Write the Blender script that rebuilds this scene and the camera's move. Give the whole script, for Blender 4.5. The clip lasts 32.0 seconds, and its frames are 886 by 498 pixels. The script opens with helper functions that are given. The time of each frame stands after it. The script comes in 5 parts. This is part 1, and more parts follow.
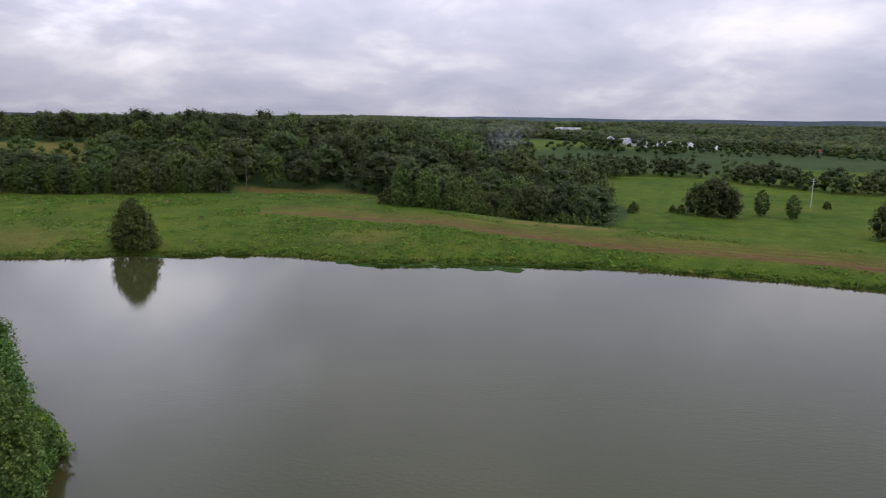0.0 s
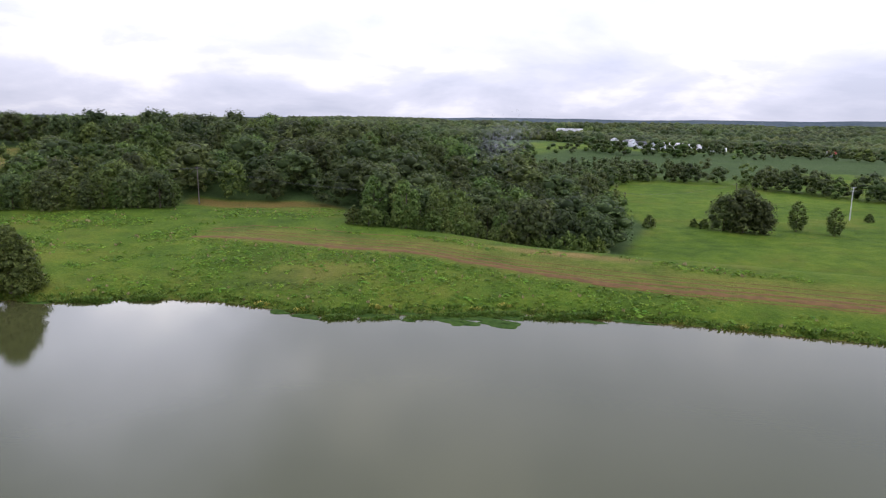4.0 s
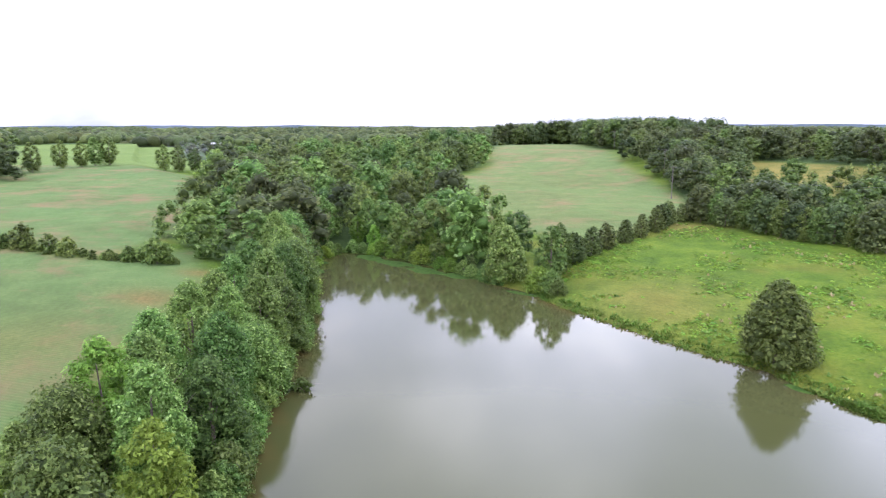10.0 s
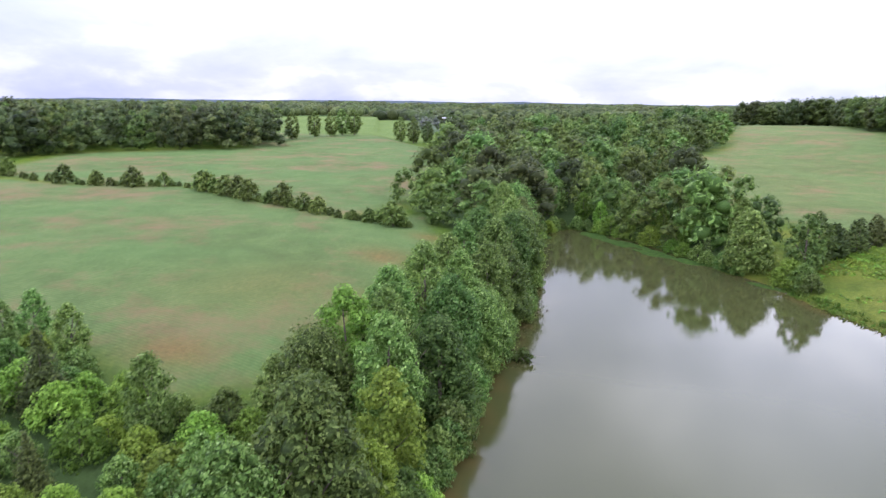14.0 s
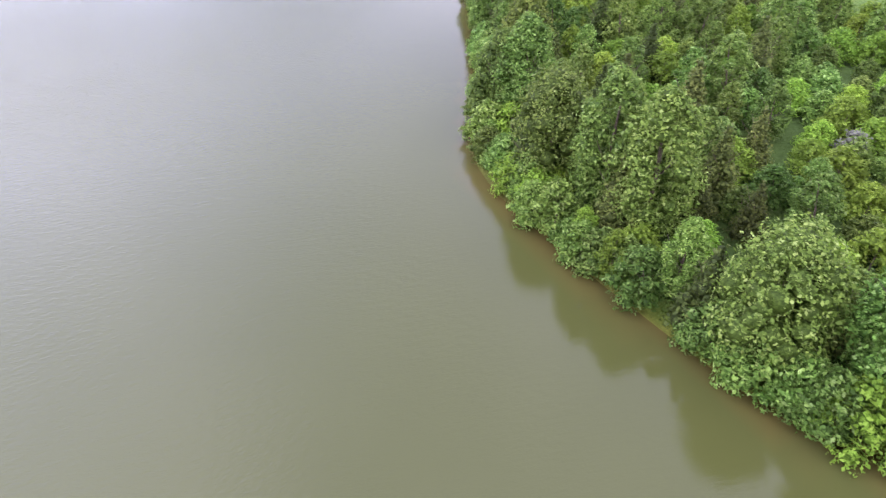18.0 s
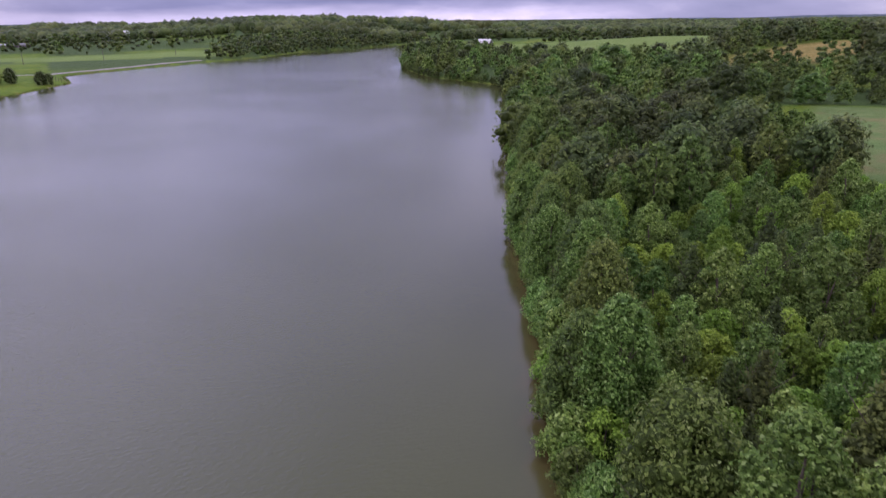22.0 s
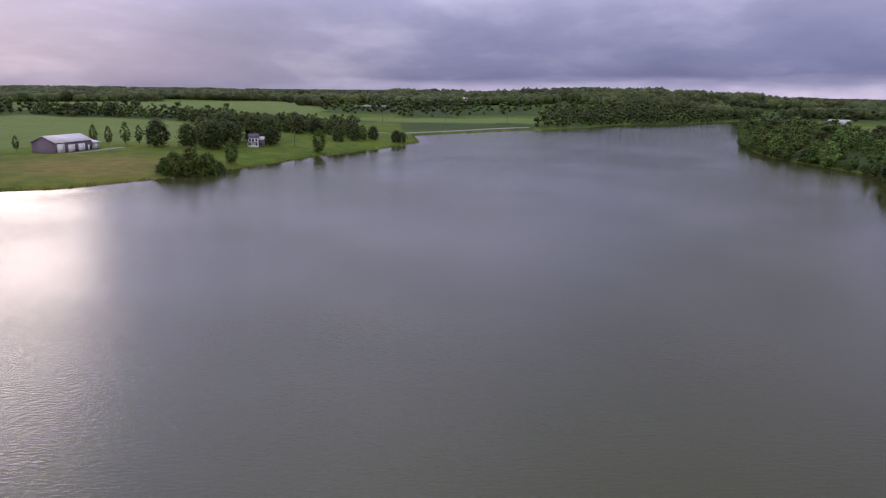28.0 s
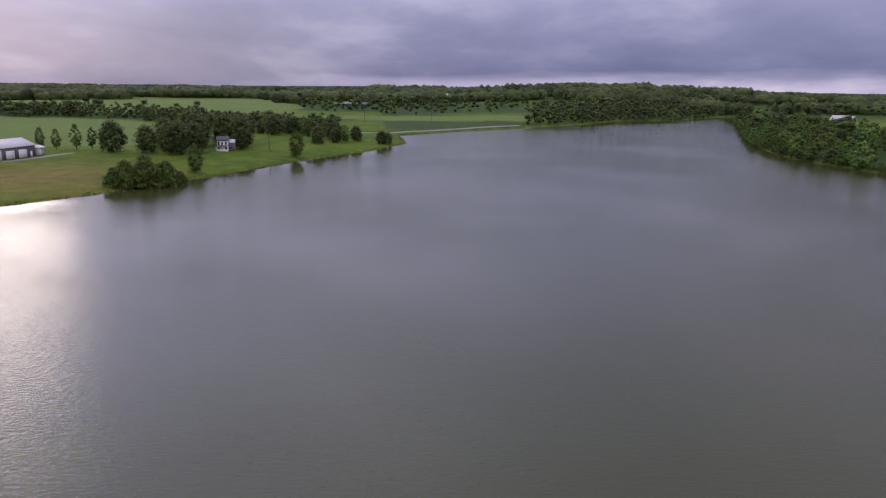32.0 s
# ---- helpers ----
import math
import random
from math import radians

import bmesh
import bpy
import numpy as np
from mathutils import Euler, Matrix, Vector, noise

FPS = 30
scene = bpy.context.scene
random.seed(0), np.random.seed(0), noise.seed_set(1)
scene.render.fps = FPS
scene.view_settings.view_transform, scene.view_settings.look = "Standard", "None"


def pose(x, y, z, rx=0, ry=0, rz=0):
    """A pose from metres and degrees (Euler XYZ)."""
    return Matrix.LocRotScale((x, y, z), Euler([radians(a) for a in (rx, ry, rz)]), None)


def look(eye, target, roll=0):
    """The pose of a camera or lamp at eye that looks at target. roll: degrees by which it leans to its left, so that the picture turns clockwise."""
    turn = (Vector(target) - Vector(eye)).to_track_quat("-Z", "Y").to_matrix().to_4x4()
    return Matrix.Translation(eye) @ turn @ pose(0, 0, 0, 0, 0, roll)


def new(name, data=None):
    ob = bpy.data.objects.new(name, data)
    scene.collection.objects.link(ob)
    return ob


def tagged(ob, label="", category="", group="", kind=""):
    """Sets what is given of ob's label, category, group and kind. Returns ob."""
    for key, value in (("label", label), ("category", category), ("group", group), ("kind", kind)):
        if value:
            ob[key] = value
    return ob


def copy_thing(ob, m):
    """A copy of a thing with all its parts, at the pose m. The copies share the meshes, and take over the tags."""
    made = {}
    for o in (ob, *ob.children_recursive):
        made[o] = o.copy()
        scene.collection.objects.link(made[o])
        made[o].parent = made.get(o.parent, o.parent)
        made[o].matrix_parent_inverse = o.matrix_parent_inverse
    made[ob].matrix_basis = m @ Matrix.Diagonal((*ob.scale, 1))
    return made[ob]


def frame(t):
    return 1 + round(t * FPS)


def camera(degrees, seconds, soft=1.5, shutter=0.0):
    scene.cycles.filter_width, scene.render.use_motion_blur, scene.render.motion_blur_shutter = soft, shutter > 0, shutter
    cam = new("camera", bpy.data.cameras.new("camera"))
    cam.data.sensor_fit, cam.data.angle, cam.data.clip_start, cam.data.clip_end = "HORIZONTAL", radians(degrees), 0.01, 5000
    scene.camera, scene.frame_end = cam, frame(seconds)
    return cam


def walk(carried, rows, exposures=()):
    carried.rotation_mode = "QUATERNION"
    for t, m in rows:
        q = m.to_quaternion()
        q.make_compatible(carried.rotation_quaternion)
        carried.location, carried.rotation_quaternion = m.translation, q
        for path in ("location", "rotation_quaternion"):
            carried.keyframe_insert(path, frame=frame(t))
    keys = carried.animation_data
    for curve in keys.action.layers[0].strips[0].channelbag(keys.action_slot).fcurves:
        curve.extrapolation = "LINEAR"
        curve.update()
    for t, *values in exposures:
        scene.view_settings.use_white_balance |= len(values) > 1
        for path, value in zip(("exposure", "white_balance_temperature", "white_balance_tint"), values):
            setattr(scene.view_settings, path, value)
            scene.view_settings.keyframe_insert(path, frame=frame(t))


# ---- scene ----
# A flooded valley with a wooded point, seen from a drone that turns above the lake.
# t, x, y, z, tilt below level, lean, heading (degrees, anticlockwise from +y)
PATH = [
    (0.0, 0.00, -0.00, 29.62, 11.17, 0.65, 0.00), (0.5, 0.44, 4.34, 29.50, 11.15, 0.63, -0.41),
    (1.0, 0.76, 8.93, 29.42, 11.13, 0.61, -0.55), (1.5, 0.85, 13.81, 29.26, 11.06, 0.69, -0.79),
    (2.0, 0.69, 18.76, 29.01, 11.03, 0.67, -1.01), (2.5, 0.54, 23.70, 29.04, 11.03, 0.68, -1.20),
    (4.5, 5.62, 38.56, 29.74, 11.12, 0.34, 1.90), (5.0, 5.36, 42.80, 29.73, 11.22, 0.00, 6.23),
    (5.5, 4.77, 46.56, 29.77, 11.19, -0.10, 11.18), (6.0, 4.17, 49.92, 30.00, 11.21, -0.11, 16.10),
    (6.5, 3.35, 53.17, 30.10, 11.18, -0.08, 20.66), (7.0, 2.15, 56.21, 30.30, 11.13, -0.11, 25.83),
    (7.5, 1.25, 58.33, 30.74, 11.05, -0.33, 31.26), (8.0, -0.15, 60.35, 31.11, 11.00, -0.26, 37.94),
    (8.5, -1.84, 62.32, 31.58, 10.93, -0.25, 46.06), (9.0, -3.30, 64.14, 31.55, 10.80, -0.23, 54.95),
    (9.5, -4.93, 65.85, 31.60, 10.69, -0.25, 61.57), (10.0, -6.55, 67.18, 31.87, 10.52, -0.12, 66.23),
    (10.5, -7.75, 68.03, 32.18, 10.43, -0.02, 68.45), (11.0, -8.26, 68.07, 32.28, 10.33, -0.03, 69.82),
    (11.5, -8.83, 67.87, 32.00, 10.29, 0.04, 73.37), (12.0, -9.33, 67.57, 31.71, 10.27, 0.01, 76.43),
    (12.5, -9.66, 67.16, 31.33, 10.17, -0.04, 78.40), (13.0, -9.86, 66.68, 31.02, 10.12, -0.02, 80.13),
    (13.5, -9.67, 66.21, 30.90, 10.10, -0.07, 82.25), (15.5, -6.14, 65.32, 30.11, 27.54, -0.88, 98.84),
    (16.0, -6.26, 66.22, 30.10, 32.52, -3.21, 107.17), (16.5, -5.65, 66.67, 29.92, 35.27, -3.90, 121.27),
    (17.0, -4.72, 66.60, 29.70, 35.32, -2.32, 136.20), (17.5, -3.93, 66.21, 29.89, 35.25, -0.40, 147.52),
    (18.0, -3.48, 65.31, 30.21, 35.63, 0.84, 153.69), (18.5, -3.66, 63.86, 30.14, 35.60, 1.08, 155.29),
    (19.0, -4.13, 61.68, 30.15, 35.75, 1.17, 155.63), (19.5, -4.72, 59.31, 30.13, 35.13, 1.01, 155.54),
    (20.0, -5.61, 56.82, 30.03, 32.99, 0.85, 155.59), (20.5, -6.58, 54.34, 30.07, 29.75, 0.64, 155.75),
    (21.0, -7.56, 51.74, 30.06, 26.36, 0.52, 155.88), (21.5, -8.40, 49.25, 30.29, 22.86, -0.08, 155.96),
    (22.0, -8.93, 47.19, 30.48, 18.89, -0.68, 156.01), (22.5, -9.11, 45.12, 30.36, 14.74, -0.70, 155.80),
    (23.0, -9.17, 43.14, 30.28, 13.42, -0.73, 155.22), (23.5, -8.88, 41.32, 30.22, 13.39, -0.63, 156.13),
    (24.0, -8.25, 39.70, 30.28, 13.35, -0.32, 159.58), (24.5, -7.54, 38.80, 30.48, 13.28, 0.12, 167.57),
    (25.0, -6.53, 38.14, 30.57, 13.25, 0.56, 172.99), (25.5, -5.97, 37.61, 30.47, 13.21, 0.76, 176.31),
    (26.0, -5.28, 36.71, 30.48, 13.20, 0.86, 178.43), (26.5, -4.35, 35.38, 30.56, 13.22, 0.92, 179.41),
    (28.5, -0.96, 27.51, 30.33, 13.33, 0.95, 181.59), (29.0, -0.06, 24.18, 30.41, 13.41, 0.91, 181.77),
    (29.5, 0.69, 20.49, 30.50, 13.47, 0.86, 181.49), (30.0, 1.52, 16.52, 30.53, 13.49, 0.87, 181.15),
    (30.5, 2.33, 12.11, 30.52, 13.52, 0.81, 180.60), (31.0, 3.09, 7.39, 30.62, 13.55, 0.74, 179.91),
    (31.5, 3.90, 2.59, 30.61, 13.57, 0.75, 179.66), (32.0, 4.57, -2.34, 30.49, 13.58, 0.75, 179.47),
]

cam = camera(66.86, 32.0, soft=1.12, shutter=0.3)
walk(cam, [(t, pose(x, y, z, 90 - tilt, 0, head) @ pose(0, 0, 0, 0, 0, lean)) for t, x, y, z, tilt, lean, head in PATH],
     exposures=[(0.0, -0.68, 6200, 15), (2.5, -0.5, 6200, 15), (4.5, 0.04, 6200, 14), (6.0, 0.24, 6200, 14), (7.0, 0.52, 6180, 14), (8.0, 0.44, 6130, 14), (9.0, 0.69, 5930, 17), (10.5, 1.11, 5840, 19), (12.0, 1.02, 5780, 20), (13.5, 0.66, 5740, 20),
                (15.5, 1.25, 6350, 6), (16.2, 1.32, 6350, 7), (17.0, 1.70, 6420, 13), (17.6, 1.53, 6450, 16), (18.3, 1.16, 6440, 19), (19.0, 0.88, 6380, 22), (20.5, 0.32, 6230, 30), (23.0, -0.2, 6080, 31), (26.0, -0.52, 6200, 27), (32.0, -0.67, 6260, 22)])

SUN_HEAD, SUN_ELEV = 217.0, 13.0


# ---------- world and sun ----------
def make_world():
    world = bpy.data.worlds.new("overcast_sky")
    scene.world = world
    world.use_nodes = True
    nt = world.node_tree
    nt.nodes.clear()
    N = nt.nodes.new
    out, bg = N("ShaderNodeOutputWorld"), N("ShaderNodeBackground")
    sky = N("ShaderNodeTexSky")
    sky.sky_type, sky.sun_disc = "NISHITA", False
    sky.sun_elevation, sky.sun_rotation = radians(SUN_ELEV), radians(-SUN_HEAD)
    sky.altitude, sky.air_density, sky.dust_density = 200, 1.0, 3.0
    co, sep = N("ShaderNodeTexCoord"), N("ShaderNodeSeparateXYZ")
    nt.links.new(co.outputs["Generated"], sep.inputs[0])
    # cloud deck: directions laid out on a flat layer overhead
    add = N("ShaderNodeMath"); add.operation = "ADD"; add.inputs[1].default_value = 0.30
    mx = N("ShaderNodeMath"); mx.operation = "MAXIMUM"; mx.inputs[1].default_value = 0.0
    nt.links.new(sep.outputs[2], mx.inputs[0]); nt.links.new(mx.outputs[0], add.inputs[0])
    comb = N("ShaderNodeCombineXYZ")
    for k in (0, 1):
        dv = N("ShaderNodeMath"); dv.operation = "DIVIDE"
        nt.links.new(sep.outputs[k], dv.inputs[0]); nt.links.new(add.outputs[0], dv.inputs[1])
        nt.links.new(dv.outputs[0], comb.inputs[k])
    n1 = N("ShaderNodeTexNoise"); n1.inputs["Scale"].default_value = 1.45; n1.inputs["Detail"].default_value = 6; n1.inputs["Roughness"].default_value = 0.55; n1.inputs["Distortion"].default_value = 0.2
    nt.links.new(comb.outputs[0], n1.inputs["Vector"])
    ramp = N("ShaderNodeValToRGB")
    els = ramp.color_ramp.elements
    els[0].position, els[0].color = 0.34, (0.65, 0.67, 0.79, 1)
    els[1].position, els[1].color = 0.66, (1.18, 1.14, 1.16, 1)
    e = els.new(0.51); e.color = (0.82, 0.82, 0.93, 1)
    nt.links.new(n1.outputs["Fac"], ramp.inputs[0])
    # the deck is brighter overhead and round the hidden sun
    dot = N("ShaderNodeVectorMath"); dot.operation = "DOT_PRODUCT"
    a, el = radians(SUN_HEAD), radians(SUN_ELEV)
    dot.inputs[1].default_value = (-math.sin(a) * math.cos(el), math.cos(a) * math.cos(el), math.sin(el))
    nt.links.new(co.outputs["Generated"], dot.inputs[0])
    glow = N("ShaderNodeMapRange"); glow.interpolation_type = "SMOOTHSTEP"
    for k, val in enumerate((0.93, 1.0, 1.0, 1.18)):
        glow.inputs[k + 1].default_value = val
    nt.links.new(dot.outputs["Value"], glow.inputs[0])
    up = N("ShaderNodeValToRGB")
    ue = up.color_ramp.elements
    ue[0].position, ue[0].color = 0.0, (0.74, 0.74, 0.74, 1)
    ue[1].position, ue[1].color = 0.7, (2.1, 2.1, 2.1, 1)
    e = ue.new(0.28); e.color = (1.45, 1.45, 1.45, 1)
    nt.links.new(sep.outputs[2], up.inputs[0])
    mul = N("ShaderNodeMath"); mul.operation = "MULTIPLY"
    nt.links.new(glow.outputs[0], mul.inputs[0]); nt.links.new(up.outputs[0], mul.inputs[1])
    # the deck above the hidden sun lets more light through
    broad = N("ShaderNodeMapRange"); broad.interpolation_type = "SMOOTHSTEP"
    for k, val in enumerate((0.45, 1.0, 0.0, 1.15)):
        broad.inputs[k + 1].default_value = val
    nt.links.new(dot.outputs["Value"], broad.inputs[0])
    high = N("ShaderNodeMapRange")
    for k, val in enumerate((0.10, 0.34, 0.0, 1.0)):
        high.inputs[k + 1].default_value = val
    nt.links.new(sep.outputs[2], high.inputs[0])
    lit = N("ShaderNodeMath"); lit.operation = "MULTIPLY_ADD"; lit.inputs[2].default_value = 1.0
    nt.links.new(broad.outputs[0], lit.inputs[0]); nt.links.new(high.outputs[0], lit.inputs[1])
    mul2 = N("ShaderNodeMath"); mul2.operation = "MULTIPLY"
    nt.links.new(mul.outputs[0], mul2.inputs[0]); nt.links.new(lit.outputs[0], mul2.inputs[1])
    mul = mul2
    # two bright breaks in the deck over the north-west
    for head, rise, near, most in ((27, 21, 0.972, 0.75), (56, 20, 0.980, 0.45)):
        spot = N("ShaderNodeVectorMath"); spot.operation = "DOT_PRODUCT"
        a_, r_ = radians(head), radians(rise)
        spot.inputs[1].default_value = (-math.sin(a_) * math.cos(r_), math.cos(a_) * math.cos(r_), math.sin(r_))
        nt.links.new(co.outputs["Generated"], spot.inputs[0])
        rag = N("ShaderNodeMath"); rag.operation = "MULTIPLY_ADD"; rag.inputs[1].default_value = 0.09
        nt.links.new(n1.outputs["Fac"], rag.inputs[0]); nt.links.new(spot.outputs["Value"], rag.inputs[2])
        wide = N("ShaderNodeMapRange"); wide.interpolation_type = "SMOOTHSTEP"
        for k, val in enumerate((near + 0.035, 1.05, 1.0, 1.0 + most)):
            wide.inputs[k + 1].default_value = val
        nt.links.new(rag.outputs[0], wide.inputs[0])
        more = N("ShaderNodeMath"); more.operation = "MULTIPLY"
        nt.links.new(mul.outputs[0], more.inputs[0]); nt.links.new(wide.outputs[0], more.inputs[1])
        mul = more
    sc = N("ShaderNodeVectorMath"); sc.operation = "SCALE"
    nt.links.new(ramp.outputs[0], sc.inputs[0]); nt.links.new(mul.outputs[0], sc.inputs["Scale"])
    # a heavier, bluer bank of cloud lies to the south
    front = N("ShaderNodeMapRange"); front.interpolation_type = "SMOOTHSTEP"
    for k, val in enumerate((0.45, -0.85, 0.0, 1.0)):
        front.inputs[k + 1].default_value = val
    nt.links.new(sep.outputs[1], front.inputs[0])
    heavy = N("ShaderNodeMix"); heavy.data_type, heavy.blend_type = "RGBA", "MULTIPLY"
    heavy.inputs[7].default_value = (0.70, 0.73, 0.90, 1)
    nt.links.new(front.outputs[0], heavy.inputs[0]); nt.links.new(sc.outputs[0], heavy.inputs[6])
    # under the southern bank a dark cloud edge, and a pale clear strip at the horizon
    ragged = N("ShaderNodeMath"); ragged.operation = "MULTIPLY_ADD"; ragged.inputs[1].default_value = 0.04; ragged.inputs[2].default_value = -0.02
    strand = N("ShaderNodeTexNoise"); strand.inputs["Scale"].default_value = 3.2; strand.inputs["Detail"].default_value = 5
    flatten = N("ShaderNodeMapping"); flatten.inputs["Scale"].default_value = (1, 1, 7)
    nt.links.new(co.outputs["Generated"], flatten.inputs["Vector"]); nt.links.new(flatten.outputs[0], strand.inputs["Vector"])
    nt.links.new(strand.outputs["Fac"], ragged.inputs[0])
    lev = N("ShaderNodeMath"); lev.operation = "ADD"
    nt.links.new(sep.outputs[2], lev.inputs[0]); nt.links.new(ragged.outputs[0], lev.inputs[1])
    edge = N("ShaderNodeValToRGB")
    ee = edge.color_ramp.elements
    ee[0].position, ee[0].color = 0.004, (1.9, 1.75, 1.6, 1)
    ee[1].position, ee[1].color = 0.14, (1.0, 1.0, 1.0, 1)
    for p_, c_ in ((0.011, (1.6, 1.5, 1.4, 1)), (0.022, (0.70, 0.74, 0.84, 1)), (0.060, (0.76, 0.80, 0.88, 1))):
        e = ee.new(p_); e.color = c_
    nt.links.new(lev.outputs[0], edge.inputs[0])
    side = N("ShaderNodeVectorMath"); side.operation = "DOT_PRODUCT"
    side.inputs[1].default_value = (-0.26, -0.966, 0.0)
    nt.links.new(co.outputs["Generated"], side.inputs[0])
    sector = N("ShaderNodeMapRange"); sector.interpolation_type = "SMOOTHSTEP"
    for k, val in enumerate((0.86, 0.975, 0.0, 1.0)):
        sector.inputs[k + 1].default_value = val
    nt.links.new(side.outputs["Value"], sector.inputs[0])
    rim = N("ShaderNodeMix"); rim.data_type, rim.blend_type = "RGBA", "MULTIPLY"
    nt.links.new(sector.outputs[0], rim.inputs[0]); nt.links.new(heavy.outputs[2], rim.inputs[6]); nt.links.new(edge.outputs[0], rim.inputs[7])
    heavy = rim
    # thinner, brighter cloud to the north
    thin = N("ShaderNodeVectorMath"); thin.operation = "DOT_PRODUCT"
    thin.inputs[1].default_value = (0.5, 0.87, 0.0)
    nt.links.new(co.outputs["Generated"], thin.inputs[0])
    north = N("ShaderNodeMapRange"); north.interpolation_type = "SMOOTHSTEP"
    for k, val in enumerate((-0.2, 0.9, 0.0, 4.0)):
        north.inputs[k + 1].default_value = val
    nt.links.new(thin.outputs["Value"], north.inputs[0])
    low = N("ShaderNodeMapRange")
    for k, val in enumerate((0.30, 0.75, 1.0, 0.0)):
        low.inputs[k + 1].default_value = val
    nt.links.new(sep.outputs[2], low.inputs[0])
    brim = N("ShaderNodeMath"); brim.operation = "MULTIPLY_ADD"; brim.inputs[2].default_value = 9.6
    nt.links.new(north.outputs[0], brim.inputs[0]); nt.links.new(low.outputs[0], brim.inputs[1])
    north = brim
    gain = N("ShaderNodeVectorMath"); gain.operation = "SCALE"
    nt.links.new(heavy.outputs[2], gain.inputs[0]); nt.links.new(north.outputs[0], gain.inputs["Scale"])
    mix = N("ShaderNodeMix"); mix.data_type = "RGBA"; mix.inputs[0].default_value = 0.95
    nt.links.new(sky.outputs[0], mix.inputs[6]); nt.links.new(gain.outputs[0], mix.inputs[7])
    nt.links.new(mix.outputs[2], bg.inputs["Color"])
    bg.inputs["Strength"].default_value = 0.1
    nt.links.new(bg.outputs[0], out.inputs[0])


make_world()
sun_data = bpy.data.lights.new("sun", "SUN")
sun_data.energy, sun_data.angle, sun_data.color = 0.36, radians(16), (1.0, 0.85, 0.64)
sun = new("sun", sun_data)
_a, _e = radians(SUN_HEAD), radians(SUN_ELEV)
sun.matrix_world = look((-math.sin(_a) * math.cos(_e) * 900, math.cos(_a) * math.cos(_e) * 900, math.sin(_e) * 900), (0, 0, 0))


# ---------- materials ----------
class Mat:
    """A small builder for node materials."""

    def __init__(self, name, rough=0.8, spec=0.3):
        self.m = bpy.data.materials.new(name)
        self.m.use_nodes = True
        self.nt = self.m.node_tree
        self.b = self.nt.nodes["Principled BSDF"]
        self.b.inputs["Roughness"].default_value = rough
        self.b.inputs["Specular IOR Level"].default_value = spec
        self.geo = self.nt.nodes.new("ShaderNodeNewGeometry")

    def node(self, kind, **inputs):
        n = self.nt.nodes.new(kind)
        for k, val in inputs.items():
            self.put(n, k, val)
        return n

    def put(self, n, k, val):
        key = int(k[1:]) if k[0] == "_" else k
        if isinstance(val, bpy.types.NodeSocket):
            self.nt.links.new(val, n.inputs[key])
        else:
            n.inputs[key].default_value = val

    def noise(self, scale, detail=4, rough=0.55, vec=None, stretch=None):
        v = vec or self.geo.outputs["Position"]
        if stretch:
            mp = self.node("ShaderNodeMapping", Vector=v)
            mp.inputs["Scale"].default_value = stretch[:3]
            if len(stretch) > 3:
                mp.inputs["Rotation"].default_value = (0, 0, stretch[3])
            v = mp.outputs[0]
        return self.node("ShaderNodeTexNoise", Vector=v, Scale=scale, Detail=detail, Roughness=rough).outputs["Fac"]

    def ramp(self, fac, *stops):
        r = self.node("ShaderNodeValToRGB", Fac=fac)
        e = r.color_ramp.elements
        while len(e) < len(stops):
            e.new(0.5)
        for i, (p, c) in enumerate(stops):
            e[i].position, e[i].color = p, (*c, 1) if len(c) == 3 else c
        return r.outputs[0]

    def mix(self, fac, a, b, mode="MIX"):
        n = self.nt.nodes.new("ShaderNodeMix")
        n.data_type, n.blend_type = "RGBA", mode
        self.put(n, "_0", fac)
        for k, val in (("_6", a), ("_7", b)):
            self.put(n, k, (*val, 1) if isinstance(val, tuple) and len(val) == 3 else val)
        return n.outputs[2]

    def math(self, op, a, b=0.5, clamp=False):
        n = self.nt.nodes.new("ShaderNodeMath")
        n.operation, n.use_clamp = op, clamp
        self.put(n, "_0", a), self.put(n, "_1", b)
        return n.outputs[0]

    def attr(self, name):
        n = self.nt.nodes.new("ShaderNodeAttribute")
        n.attribute_name = name
        return n

    def color(self, c):
        self.put(self.b, "Base Color", (*c, 1) if isinstance(c, tuple) and len(c) == 3 else c)
        return self

    def bump(self, h, strength=0.5, dist=0.1):
        n = self.node("ShaderNodeBump", Height=h, Strength=strength, Distance=dist)
        self.nt.links.new(n.outputs[0], self.b.inputs["Normal"])
        return self

    def rough(self, val):
        self.put(self.b, "Roughness", val)
        return self


